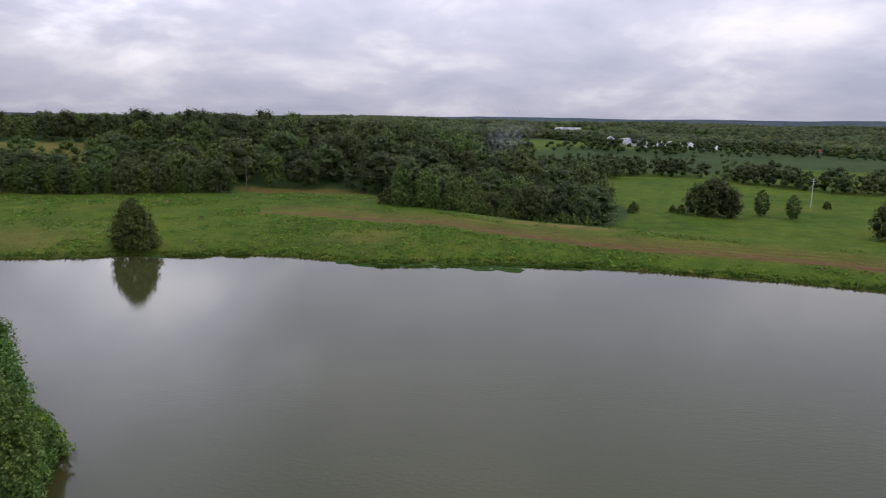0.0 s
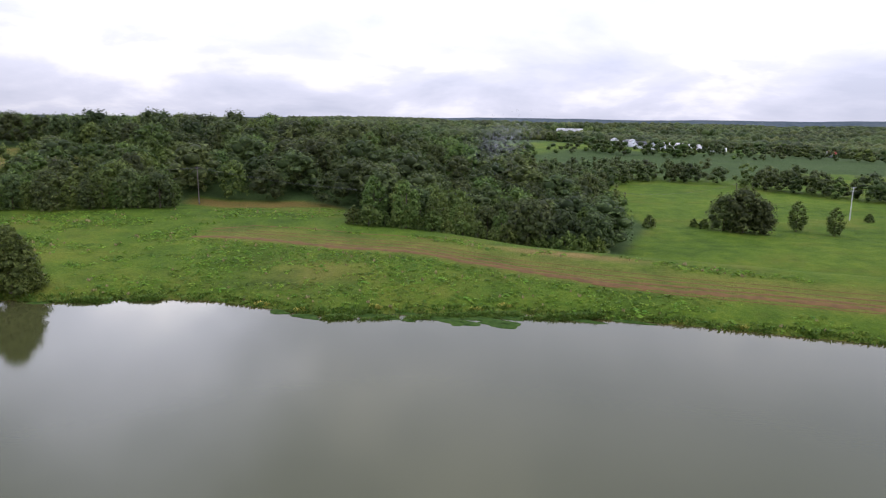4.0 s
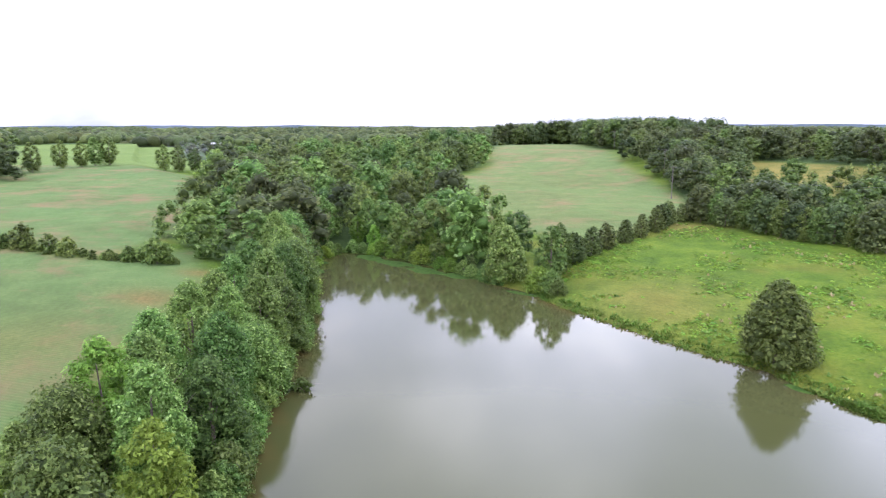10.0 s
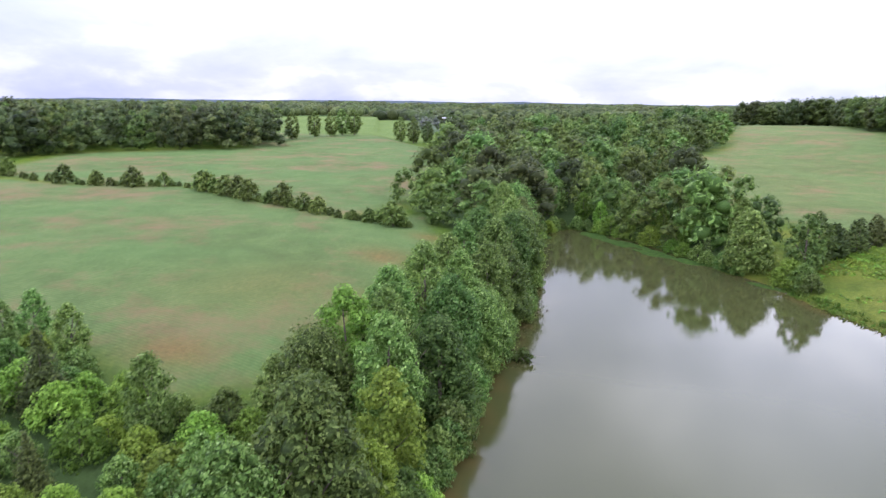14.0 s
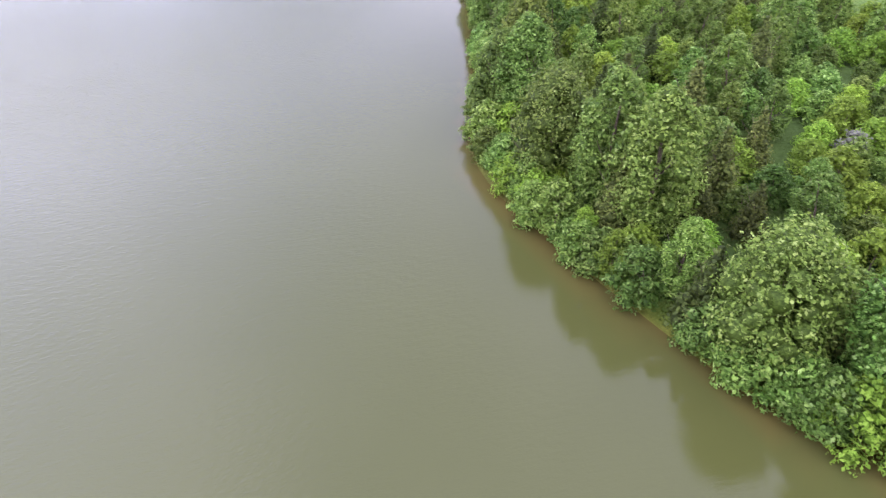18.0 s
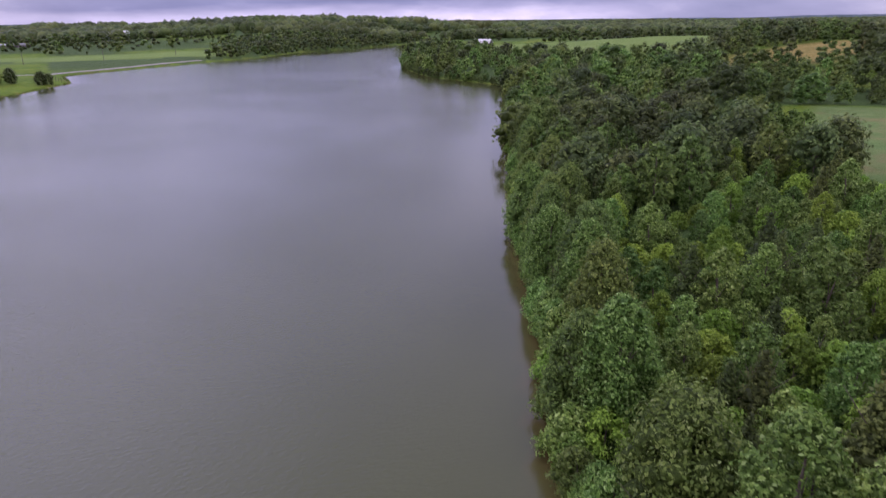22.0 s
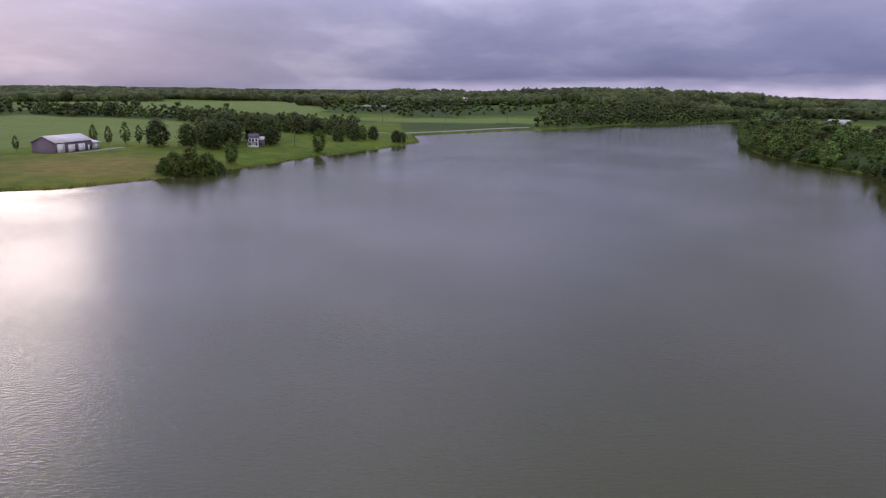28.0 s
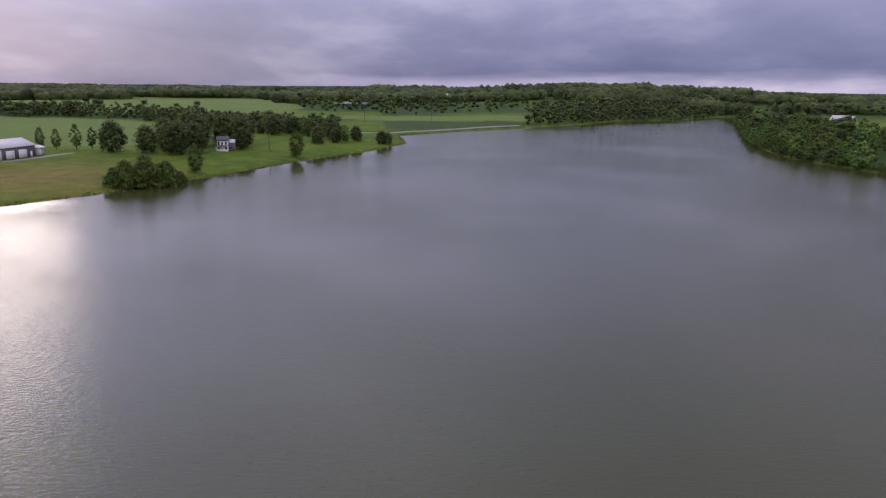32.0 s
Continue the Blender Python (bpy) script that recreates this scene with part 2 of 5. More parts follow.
def leaf_material(name, dark, mid, light, thin=0.25, pale=0.0, cut=True):
    m = Mat(name, 0.6, 0.16)
    info = m.math("FRACT", m.math("ADD", m.nt.nodes.new("ShaderNodeObjectInfo").outputs["Random"], m.attr("tone").outputs["Fac"]))
    isl = m.geo.outputs["Random Per Island"]
    clump, fine = m.noise(0.9, 3, 0.6), m.noise(5.0, 3, 0.7)
    val = m.math("ADD", m.math("ADD", m.math("MULTIPLY", isl, 0.26), m.math("MULTIPLY", clump, 0.42)), m.math("MULTIPLY", fine, 0.32))
    base = m.ramp(val, (0.28, dark), (0.5, mid), (0.72, light))
    if pale:
        # some leaves turn up their whitish undersides
        up = m.math("MULTIPLY", m.ramp(isl, (0.86, (0, 0, 0)), (0.93, (1, 1, 1))), m.attr("leafy").outputs["Fac"])
        base = m.mix(m.math("MULTIPLY", up, pale), base, (0.28, 0.35, 0.19))
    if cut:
        # inner twigs and leaves; the shade inside each lobe is put into their colour
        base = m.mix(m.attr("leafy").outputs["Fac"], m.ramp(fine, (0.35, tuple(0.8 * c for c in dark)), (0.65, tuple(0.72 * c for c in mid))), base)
    hsv = m.node("ShaderNodeHueSaturation", Color=base)
    m.put(hsv, "Hue", m.math("ADD", m.math("MULTIPLY", info, 0.040), 0.472))
    m.put(hsv, "Value", m.math("ADD", m.math("MULTIPLY", m.math("FRACT", m.math("MULTIPLY", info, 7.31)), 0.70), 0.64))
    m.color(hsv.outputs[0])
    m.bump(fine, 0.5, 0.1)
    tr = m.node("ShaderNodeBsdfTranslucent", Color=hsv.outputs[0])
    mix = m.node("ShaderNodeMixShader", _0=thin, _1=m.b.outputs[0], _2=tr.outputs[0])
    if not cut:
        m.nt.links.new(mix.outputs[0], m.nt.nodes["Material Output"].inputs[0])
        return m.m
    # every spray is cut into single leaves with air between them
    gap = m.math("MULTIPLY", m.math("LESS_THAN", m.noise(4.2, 2, 0.7), 0.475), m.attr("leafy").outputs["Fac"])
    air = m.node("ShaderNodeMixShader", _0=gap, _1=mix.outputs[0], _2=m.nt.nodes.new("ShaderNodeBsdfTransparent").outputs[0])
    m.nt.links.new(air.outputs[0], m.nt.nodes["Material Output"].inputs[0])
    return m.m


LEAF = leaf_material("broad_leaves", (0.032, 0.070, 0.011), (0.100, 0.184, 0.032), (0.249, 0.361, 0.087), 0.26, 0.22)
LEAF_BRIGHT = leaf_material("young_yellow_green_leaves", (0.068, 0.134, 0.014), (0.152, 0.272, 0.030), (0.282, 0.431, 0.071), 0.30)
LEAF_DARK = leaf_material("dark_wood_leaves", (0.025, 0.041, 0.012), (0.065, 0.095, 0.025), (0.149, 0.184, 0.054), 0.18)
LEAF_CEDAR = leaf_material("cedar_needles", (0.028, 0.044, 0.011), (0.073, 0.105, 0.024), (0.149, 0.190, 0.048), 0.2)
LEAF_WOOD = leaf_material("wood_leaves", (0.031, 0.056, 0.011), (0.086, 0.139, 0.026), (0.197, 0.260, 0.062), 0.22)
LEAF_GREY = leaf_material("grey_dead_twigs", (0.07, 0.07, 0.06), (0.13, 0.13, 0.112), (0.23, 0.23, 0.20), 0.1)
m = Mat("bark", 0.9, 0.1)
BARK = m.color(m.ramp(m.noise(6, 5), (0.3, (0.06, 0.045, 0.035)), (0.7, (0.17, 0.14, 0.115)))).bump(m.noise(14, 4), 0.6, 0.05).m


# ---------- shoreline and relief ----------
SHORES = dict(
    dam=[(330, 20), (240, 50), (160, 85), (120, 99), (79, 115), (65, 121.5), (51, 126), (36, 131), (17, 134.5), (2, 134.5), (-14, 132.5)],
    meadow=[(-24, 137), (-34, 140.5), (-47, 141.5), (-57, 138.5), (-66, 139.5), (-74, 137), (-90, 134.5), (-104, 132.5), (-114, 133)],
    inlet=[(-123, 130), (-137, 127), (-150, 124), (-163, 118.5), (-170, 111), (-160, 101.5), (-150, 98), (-133, 95), (-116, 91), (-103, 87)],
    point=[(-92, 82), (-72, 75), (-63, 72.5), (-57, 70), (-47, 65), (-43, 62), (-38, 58.5), (-34, 53), (-32, 48), (-31.5, 44), (-31, 39), (-30.5, 34), (-30.5, 29), (-30, 22), (-31, 16)],
    west_bank=[(-37, 5), (-42, -4), (-57, -35), (-68, -54), (-89, -93), (-104, -121), (-134, -171), (-160, -220), (-170, -240), (-163, -286), (-160, -310), (-165, -345), (-175, -386), (-200, -454), (-225, -515), (-297, -698), (-360, -826)],
    east_bank=[(-300, -770), (-245, -708), (-165, -662), (-120, -590), (-50, -522), (10, -462), (30, -437), (22, -376), (40, -322), (64, -275), (80, -231), (89, -214), (100, -190), (117, -165), (180, -140), (300, -120), (420, -60)],
)
LAKE = np.array([p for run in SHORES.values() for p in run], float)


def shore_distance(x, y):
    """Signed distance to the waterline: positive on land."""
    x, y = np.asarray(x, float), np.asarray(y, float)
    best, inside = np.full(x.shape, 1e18), np.zeros(x.shape, bool)
    n = len(LAKE)
    for i in range(n):
        (ax, ay), (bx, by) = LAKE[i], LAKE[(i + 1) % n]
        dx, dy = bx - ax, by - ay
        u = np.clip(((x - ax) * dx + (y - ay) * dy) / (dx * dx + dy * dy), 0, 1)
        best = np.minimum(best, (x - ax - u * dx) ** 2 + (y - ay - u * dy) ** 2)
        if ay != by:
            inside ^= ((ay > y) != (by > y)) & (x < dx * (y - ay) / dy + ax)
    d = np.sqrt(best)
    return np.where(inside, -d, d)


def smooth(a, b, v):
    u = np.clip((v - a) / (b - a), 0, 1)
    return u * u * (3 - 2 * u)


def waves(x, y, size, seed):
    """Cheap rolling relief from a few crossed sines."""
    rng = np.random.RandomState(seed)
    s = 0
    for _ in range(6):
        a, p, k = rng.uniform(0, 6.28), rng.uniform(0, 6.28), 6.28 / size * rng.uniform(0.6, 1.7)
        s = s + np.sin((x * math.cos(a) + y * math.sin(a)) * k + p)
    return s / 6


def bump2(x, y, cx, cy, r):
    return np.exp(-((x - cx) ** 2 + (y - cy) ** 2) / (r * r))


def relief(x, y):
    """Height of the ground in metres above the lake."""
    x, y = np.asarray(x, float), np.asarray(y, float)
    d = shore_distance(x, y)
    land = np.maximum(d, 0)
    far = smooth(250, 900, np.hypot(x + 40, y - 30))
    north = smooth(-10, 25, y - 112 - 0.15 * (x + 60) * (x < -60)) * smooth(-1, 1, y - 60)
    west = (1 - north) * smooth(-20, -40, x + 0.02 * y)
    south = (1 - north) * (1 - west)
    hN = 0.5 * smooth(0, 2, land) + 4.8 * (1 - np.exp(-land / 30))
    rise = 6.6 - 3.6 * smooth(-180, -380, y)
    hW = 0.5 * smooth(0, 1.5, land) + rise * (1 - np.exp(-land / 24)) + 2.2 * smooth(100, 260, land)
    hS = 0.5 * smooth(0, 1.5, land) + 2.9 * (1 - np.exp(-land / 30)) + 4 * smooth(100, 400, land)
    h = hN * north + hW * west + hS * south
    # behind the dam the valley floor lies lower
    crest = 163.5 - 0.36 * x - 0.0004 * x * x * (x > 0)
    drop = smooth(6, 70, y - crest) * smooth(-35, 40, x)
    h = h - drop * 11.5 * north
    # wooded rise behind the meadow, field hill in the north-west
    h = h - 3 * smooth(212, 240, y) * smooth(-90, -60, x) * smooth(30, 0, x) + 10 * smooth(240, 330, y) * smooth(70, 10, x) * smooth(-420, -200, x) * (1 - far)
    h = h + 9.5 * bump2(x, y, -430, 340, 170) * smooth(150, 250, np.hypot(x + 20, y - 90))
    hilly = smooth(100, 500, y) * smooth(-700, -300, x)
    h = h + smooth(0, 160, land) * far * (0.5 + 5.5 * hilly + (3.5 + 3.5 * hilly) * waves(x, y, 900, 3) - 8 * smooth(100, 300, x) * smooth(200, 400, y))
    h = h + 22 * smooth(0, 200, land) * bump2(x, y, -290, -1120, 280) + 16 * bump2(x, y, 450, 1900, 480) + 10 * bump2(x, y, 60, -1700, 400) + 10 * bump2(x, y, -410, -380, 140) + 6 * bump2(x, y, -370, -200, 90)
    h = h + 0.35 * waves(x, y, 45, 5) * smooth(4, 25, land) + 0.10 * waves(x, y, 13, 6) * smooth(2, 10, land)
    away = smooth(1.2, 4.0, d)
    return np.where(d > 0, h * away + 0.2 * d * (1 - away), np.maximum(-2.5, 0.2 * d))


def ground_at(x, y):
    return float(relief(np.array([x]), np.array([y]))[0])


def np_mesh(name, verts, faces, mats, smooth_shade=False, index=None):
    """A mesh from arrays of vertices and of equal-sided faces."""
    me = bpy.data.meshes.new(name)
    verts, faces = np.asarray(verts, np.float32), np.asarray(faces, np.int32)
    n, k = faces.shape
    me.vertices.add(len(verts)); me.vertices.foreach_set("co", verts.ravel())
    me.loops.add(n * k); me.loops.foreach_set("vertex_index", faces.ravel())
    me.polygons.add(n); me.polygons.foreach_set("loop_start", np.arange(n, dtype=np.int32) * k)
    if smooth_shade:
        me.polygons.foreach_set("use_smooth", np.ones(n, bool))
    for mt in mats:
        me.materials.append(mt)
    if index is not None:
        me.polygons.foreach_set("material_index", np.asarray(index, np.int32))
    me.update(calc_edges=True)
    return me


def graded(lo, hi, step, limit, growth=1.06):
    """Grid lines: even between lo and hi, growing outwards to the limit."""
    core = list(np.arange(lo, hi + 0.01, step))
    s = step
    while core[-1] < limit:
        s *= growth
        core.append(core[-1] + s)
    s = step
    while core[0] > -limit:
        s *= growth
        core.insert(0, core[0] - s)
    return np.array(core)


gx, gy = graded(-215, 175, 2.2, 4300), graded(-330, 290, 2.2, 4300)
X, Y = np.meshgrid(gx, gy)
Z = relief(X.ravel(), Y.ravel()).reshape(X.shape)
idx = np.arange(X.size).reshape(X.shape)
quads = np.stack([idx[:-1, :-1], idx[:-1, 1:], idx[1:, 1:], idx[1:, :-1]], -1).reshape(-1, 4)

# ---------- what grows where ----------
FIELD_A = [(-162, 76), (-133, 76), (-94, 62), (-70, 54), (-66, 46), (-80, 31), (-83, 17), (-111, -25), (-129, -44), (-178, -82), (-215, -45), (-201, -17), (-199, 11), (-174, 34), (-153, 57)]
FIELD_B = [(-202, -17), (-200, 12), (-176, 36), (-155, 59), (-176, 70), (-225, 88), (-363, 92), (-425, 60), (-560, 30), (-520, -40), (-330, 6), (-291, -58), (-230, -60)]
FIELD_HILL = [(-170, 152), (-140, 168), (-152, 200), (-160, 222), (-190, 242), (-280, 285), (-350, 330), (-480, 390), (-520, 350), (-411, 280), (-320, 232), (-280, 190), (-215, 165)]
FIELD_BARN = [(-250, -480), (-222, -330), (-250, -225), (-300, -240), (-520, -420), (-420, -560), (-330, -600)]
FIELD_TAN = [(-235, -184), (-300, -225), (-400, -225), (-390, -175), (-290, -165)]
FIELD_EAST = [(172, -296), (150, -300), (125, -330), (118, -385), (225, -500), (330, -480), (330, -250), (210, -215)]
FIELD_FAR = [(40, -560), (-75, -580), (-110, -690), (60, -640), (190, -620)]
FIELD_HAY = [(380, -545), (265, -578), (150, -640), (150, -760), (260, -1040), (420, -900), (560, -800)]
FIELD_WEST = [(-425, 45), (-480, -20), (-560, -70), (-760, -75), (-930, -40), (-900, 100), (-640, 95), (-425, 98)]
CLEARING = [(-215, 275), (-150, 270), (-120, 290), (-170, 320), (-230, 310)]
FIELD_NORTH = [(180, 1250), (330, 1380), (400, 1520), (215, 1500)]


def cover(poly, x, y, soft):
    """How far points lie inside a polygon: 1 well inside, 0 well outside."""
    x, y = np.asarray(x, float), np.asarray(y, float)
    best, ins, n = np.full(x.shape, 1e18), np.zeros(x.shape, bool), len(poly)
    for i in range(n):
        (ax, ay), (bx, by) = poly[i], poly[(i + 1) % n]
        dx, dy = bx - ax, by - ay
        u = np.clip(((x - ax) * dx + (y - ay) * dy) / (dx * dx + dy * dy), 0, 1)
        best = np.minimum(best, (x - ax - u * dx) ** 2 + (y - ay - u * dy) ** 2)
        if ay != by:
            ins ^= ((ay > y) != (by > y)) & (x < dx * (y - ay) / dy + ax)
    d = np.sqrt(best) * np.where(ins, 1, -1)
    return smooth(-soft, soft, d)


TRACK = [(-50, 183), (-40, 182), (-20, 175), (-1, 169), (14, 160), (30, 151), (50, 143.5), (72, 135.5), (90, 127), (130, 108), (180, 86)]


def track_y(x):
    return np.interp(x, [p[0] for p in TRACK], [p[1] for p in TRACK])


px, py = X.ravel(), Y.ravel()
crop = np.maximum.reduce([cover(FIELD_A, px, py, 3), cover(FIELD_B, px, py, 4), cover(FIELD_HILL, px, py, 4)])
lawn = np.maximum.reduce([cover(FIELD_EAST, px, py, 5), cover(FIELD_FAR, px, py, 10), cover(FIELD_BARN, px, py, 8), cover(FIELD_NORTH, px, py, 30), cover(FIELD_WEST, px, py, 12), cover(FIELD_HAY, px, py, 15)])
tan = np.maximum(cover(FIELD_TAN, px, py, 8), 0.16 * cover(FIELD_HILL, px, py, 30))
off = py - track_y(px)
along = smooth(-52, -44, px)
tan = np.maximum(tan, 0.36 * smooth(9, 4, np.abs(off)) * along)
tan = np.maximum(tan, 0.85 * bump2(px, py, 130, -205, 34) + 1.6 * np.exp(-((px - 29) / 13) ** 2 - ((py - 164.5 + 0.42 * (px - 29)) / 3.2) ** 2) + 0.6 * bump2(px, py, -143, 196, 9) + 0.45 * bump2(px, py, -94, 146, 14) + 0.35 * bump2(px, py, -20, 152, 10))
dist = shore_distance(px, py)
mud = smooth(1.4, 0.2, dist) * (dist > -8) * (0.3 + 0.7 * smooth(80, 60, py)) * (1 - 0.85 * smooth(5, -25, py))
mud = np.maximum(mud, 0.9 * smooth(9, 4, np.abs(py - 244 - 0.1 * (px + 50))) * smooth(-82, -70, px) * smooth(-15, -28, px))
mud = np.maximum(mud, 0.6 * smooth(2.8, 0.6, np.abs(off + 3.6)) * smooth(-48, -20, px) * (0.55 + 0.45 * waves(px, py, 22, 8)))
mud = np.maximum.reduce([mud, 0.9 * bump2(px, py, -76, 44, 4.5), 0.8 * bump2(px, py, -121, 66, 5), 0.8 * bump2(px, py, -139, 75, 4), 0.4 * bump2(px, py, -100, 50, 12)])
tan = np.maximum(tan, 0.7 * cover(CLEARING, px, py, 5))
kinds = np.stack([crop, tan, mud, lawn], -1).astype(np.float32)

FLOORS = ([(-33, 50), (-30, 20), (-36, 6), (-60, -38), (-92, -98), (-128, -96), (-110, -25), (-82, 17), (-78, 31), (-64, 46), (-67, 57), (-96, 70), (-140, 83), (-178, 71), (-222, 90), (-363, 95), (-470, 260), (-411, 276), (-325, 230), (-285, 187), (-168, 149), (-124, 132), (-170, 112), (-150, 96), (-104, 85), (-60, 69)],
          [(-152, 214), (-120, 210), (-72, 220), (-76, 250), (-41, 252), (-26, 240), (-18, 196), (48, 202), (75, 262), (60, 400), (-290, 430), (-300, 330), (-215, 258)],
          [(-90, -92), (-132, -170), (-172, -242), (-160, -310), (-225, -520), (-262, -560), (-255, -500), (-228, -330), (-252, -228), (-215, -50), (-178, -86), (-128, -94)])
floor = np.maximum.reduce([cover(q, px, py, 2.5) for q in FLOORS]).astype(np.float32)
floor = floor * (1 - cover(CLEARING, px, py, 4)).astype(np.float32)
# distant woods grow in strips; litter under them has shade in its colour
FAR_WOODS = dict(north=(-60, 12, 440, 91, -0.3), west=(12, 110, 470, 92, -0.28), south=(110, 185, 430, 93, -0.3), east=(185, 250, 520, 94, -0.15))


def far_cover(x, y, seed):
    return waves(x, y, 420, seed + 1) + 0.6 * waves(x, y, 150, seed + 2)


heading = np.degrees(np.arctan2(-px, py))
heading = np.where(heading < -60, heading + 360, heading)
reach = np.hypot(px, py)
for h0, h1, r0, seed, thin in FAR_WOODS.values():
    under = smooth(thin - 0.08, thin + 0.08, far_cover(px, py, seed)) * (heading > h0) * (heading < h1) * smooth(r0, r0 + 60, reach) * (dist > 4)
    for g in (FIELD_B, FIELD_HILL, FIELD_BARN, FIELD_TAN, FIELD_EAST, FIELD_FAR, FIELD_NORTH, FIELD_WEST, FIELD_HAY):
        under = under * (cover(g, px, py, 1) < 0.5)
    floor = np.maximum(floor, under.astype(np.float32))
m = Mat("meadow_and_crops", 0.95, 0.1)
pos = m.geo.outputs["Position"]
at = m.attr("kinds")
sepk = m.node("ShaderNodeSeparateColor", Color=at.outputs["Color"])
fine, mid, big = m.noise(1.5, 6, 0.75), m.noise(0.16, 5, 0.6), m.noise(0.022, 4, 0.55)
tone = m.math("ADD", m.math("ADD", m.math("MULTIPLY", fine, 0.42), m.math("MULTIPLY", mid, 0.33)), m.math("MULTIPLY", big, 0.25))
grass = m.ramp(tone, (0.39, (0.036, 0.070, 0.007)), (0.50, (0.074, 0.128, 0.010)), (0.62, (0.140, 0.184, 0.018)))
weeds = m.ramp(m.noise(0.045, 5, 0.65), (0.50, (0, 0, 0)), (0.66, (1, 1, 1)))
grass = m.mix(m.math("MULTIPLY", weeds, 0.45), grass, (0.150, 0.138, 0.022))
rows = m.node("ShaderNodeTexWave", Scale=0.55, Distortion=1.5, Detail=2)
rows.inputs["Detail Scale"].default_value = 0.4
mp = m.node("ShaderNodeMapping", Vector=pos); mp.inputs["Rotation"].default_value = (0, 0, 0.55)
m.nt.links.new(mp.outputs[0], rows.inputs["Vector"])
crops = m.ramp(m.math("ADD", m.math("MULTIPLY", tone, 0.90), m.math("MULTIPLY", rows.outputs["Fac"], 0.10)), (0.38, (0.076, 0.104, 0.030)), (0.51, (0.096, 0.148, 0.042)), (0.64, (0.160, 0.190, 0.064)))
bare = m.ramp(m.noise(0.05, 6, 0.7), (0.48, (0, 0, 0)), (0.66, (1, 1, 1)))
crops = m.mix(m.math("MULTIPLY", bare, 0.75), crops, (0.215, 0.132, 0.070))
edge = m.ramp(m.noise(0.03, 3, 0.5), (0.42, (0, 0, 0)), (0.58, (1, 1, 1)))
crops = m.mix(m.math("MULTIPLY", edge, 0.22), crops, (0.092, 0.190, 0.050))
col = m.mix(sepk.outputs[0], grass, crops)
col = m.mix(at.outputs["Alpha"], col, m.ramp(tone, (0.36, (0.085, 0.135, 0.028)), (0.64, (0.150, 0.205, 0.050))))
dry = m.ramp(m.math("ADD", m.math("MULTIPLY", fine, 0.6), m.math("MULTIPLY", mid, 0.4)), (0.3, (0.13, 0.100, 0.030)), (0.7, (0.27, 0.195, 0.060)))
col = m.mix(m.math("MULTIPLY", sepk.outputs[1], m.math("ADD", mid, 0.35, True)), col, dry)
soil = m.ramp(fine, (0.3, (0.12, 0.066, 0.020)), (0.7, (0.23, 0.138, 0.048)))
col = m.mix(m.math("MULTIPLY", sepk.outputs[2], m.math("ADD", mid, 0.25, True)), col, soil)
# wood floor litter, its colour darkened for the shade under the trees
shaded_litter = m.ramp(tone, (0.36, (0.030, 0.054, 0.014)), (0.64, (0.062, 0.100, 0.026)))
col = m.mix(m.attr("floor").outputs["Fac"], col, shaded_litter)
m.color(col).bump(m.math("ADD", fine, m.math("MULTIPLY", mid, 2.0)), 0.9, 0.45)
GRASS = m.m
ground_mesh = np_mesh("ground", np.stack([X, Y, Z], -1).reshape(-1, 3), quads, [GRASS], True)
ground_mesh.attributes.new("kinds", "FLOAT_COLOR", "POINT").data.foreach_set("color", kinds.ravel())
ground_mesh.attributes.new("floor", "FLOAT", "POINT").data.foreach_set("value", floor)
ground = tagged(new("ground", ground_mesh), "green meadow and pale crop fields rolling round a lake", "ground", kind="structure")

m = Mat("lake_water", 0.06, 0.5)
m.b.inputs["IOR"].default_value = 1.33
body = (m.ramp(m.noise(0.018, 4), (0.3, (0.044, 0.048, 0.015)), (0.7, (0.056, 0.060, 0.020))))
# mud shows through the shallows
shoal = m.math("MULTIPLY", m.attr("shoal").outputs["Fac"], m.math("ADD", m.noise(0.25, 3), 0.2, True))
m.color(m.mix(shoal, body, (0.120, 0.064, 0.022)))
# the inlet lies sheltered, the open lake is ruffled
sepw = m.node("ShaderNodeSeparateXYZ", Vector=m.geo.outputs["Position"])
shelter = m.node("ShaderNodeMapRange", Value=sepw.outputs[1])
for k, val in enumerate((20.0, 85.0, 1.0, 0.08)):
    shelter.inputs[k + 1].default_value = val
wind = m.math("MULTIPLY", m.ramp(m.noise(0.012, 3, 0.5), (0.36, (0.35, 0.35, 0.35)), (0.64, (1, 1, 1))), shelter.outputs[0])
ripple = m.math("ADD", m.noise(1.3, 3, 0.6, stretch=(1, 2.2, 1, 0.5)), m.math("MULTIPLY", m.noise(4.5, 2, 0.5, stretch=(1, 1.8, 1, 0.5)), 0.3))
wind = m.math("MULTIPLY", wind, m.attr("lee").outputs["Fac"])
m.bump(m.math("MULTIPLY", ripple, wind), 0.6, 0.14)
WATER = m.m
WX, WY = np.meshgrid(np.arange(-420, 330, 2.5), np.arange(-860, 170, 2.5))
wd = shore_distance(WX.ravel(), WY.ravel())
wi = np.arange(WX.size).reshape(WX.shape)
wq = np.stack([wi[:-1, :-1], wi[:-1, 1:], wi[1:, 1:], wi[1:, :-1]], -1).reshape(-1, 4)
wq = wq[(wd[wq] < 0).any(1)]
water_mesh = np_mesh("water", np.stack([WX, WY, 0 * WX], -1).reshape(-1, 3), wq, [WATER])
water_mesh.attributes.new("shoal", "FLOAT", "POINT").data.foreach_set("value", (0.55 * smooth(-1.8, 0.0, wd)).astype(np.float32))
water_mesh.attributes.new("lee", "FLOAT", "POINT").data.foreach_set("value", (1 - 0.85 * smooth(-20, -2, wd)).astype(np.float32))
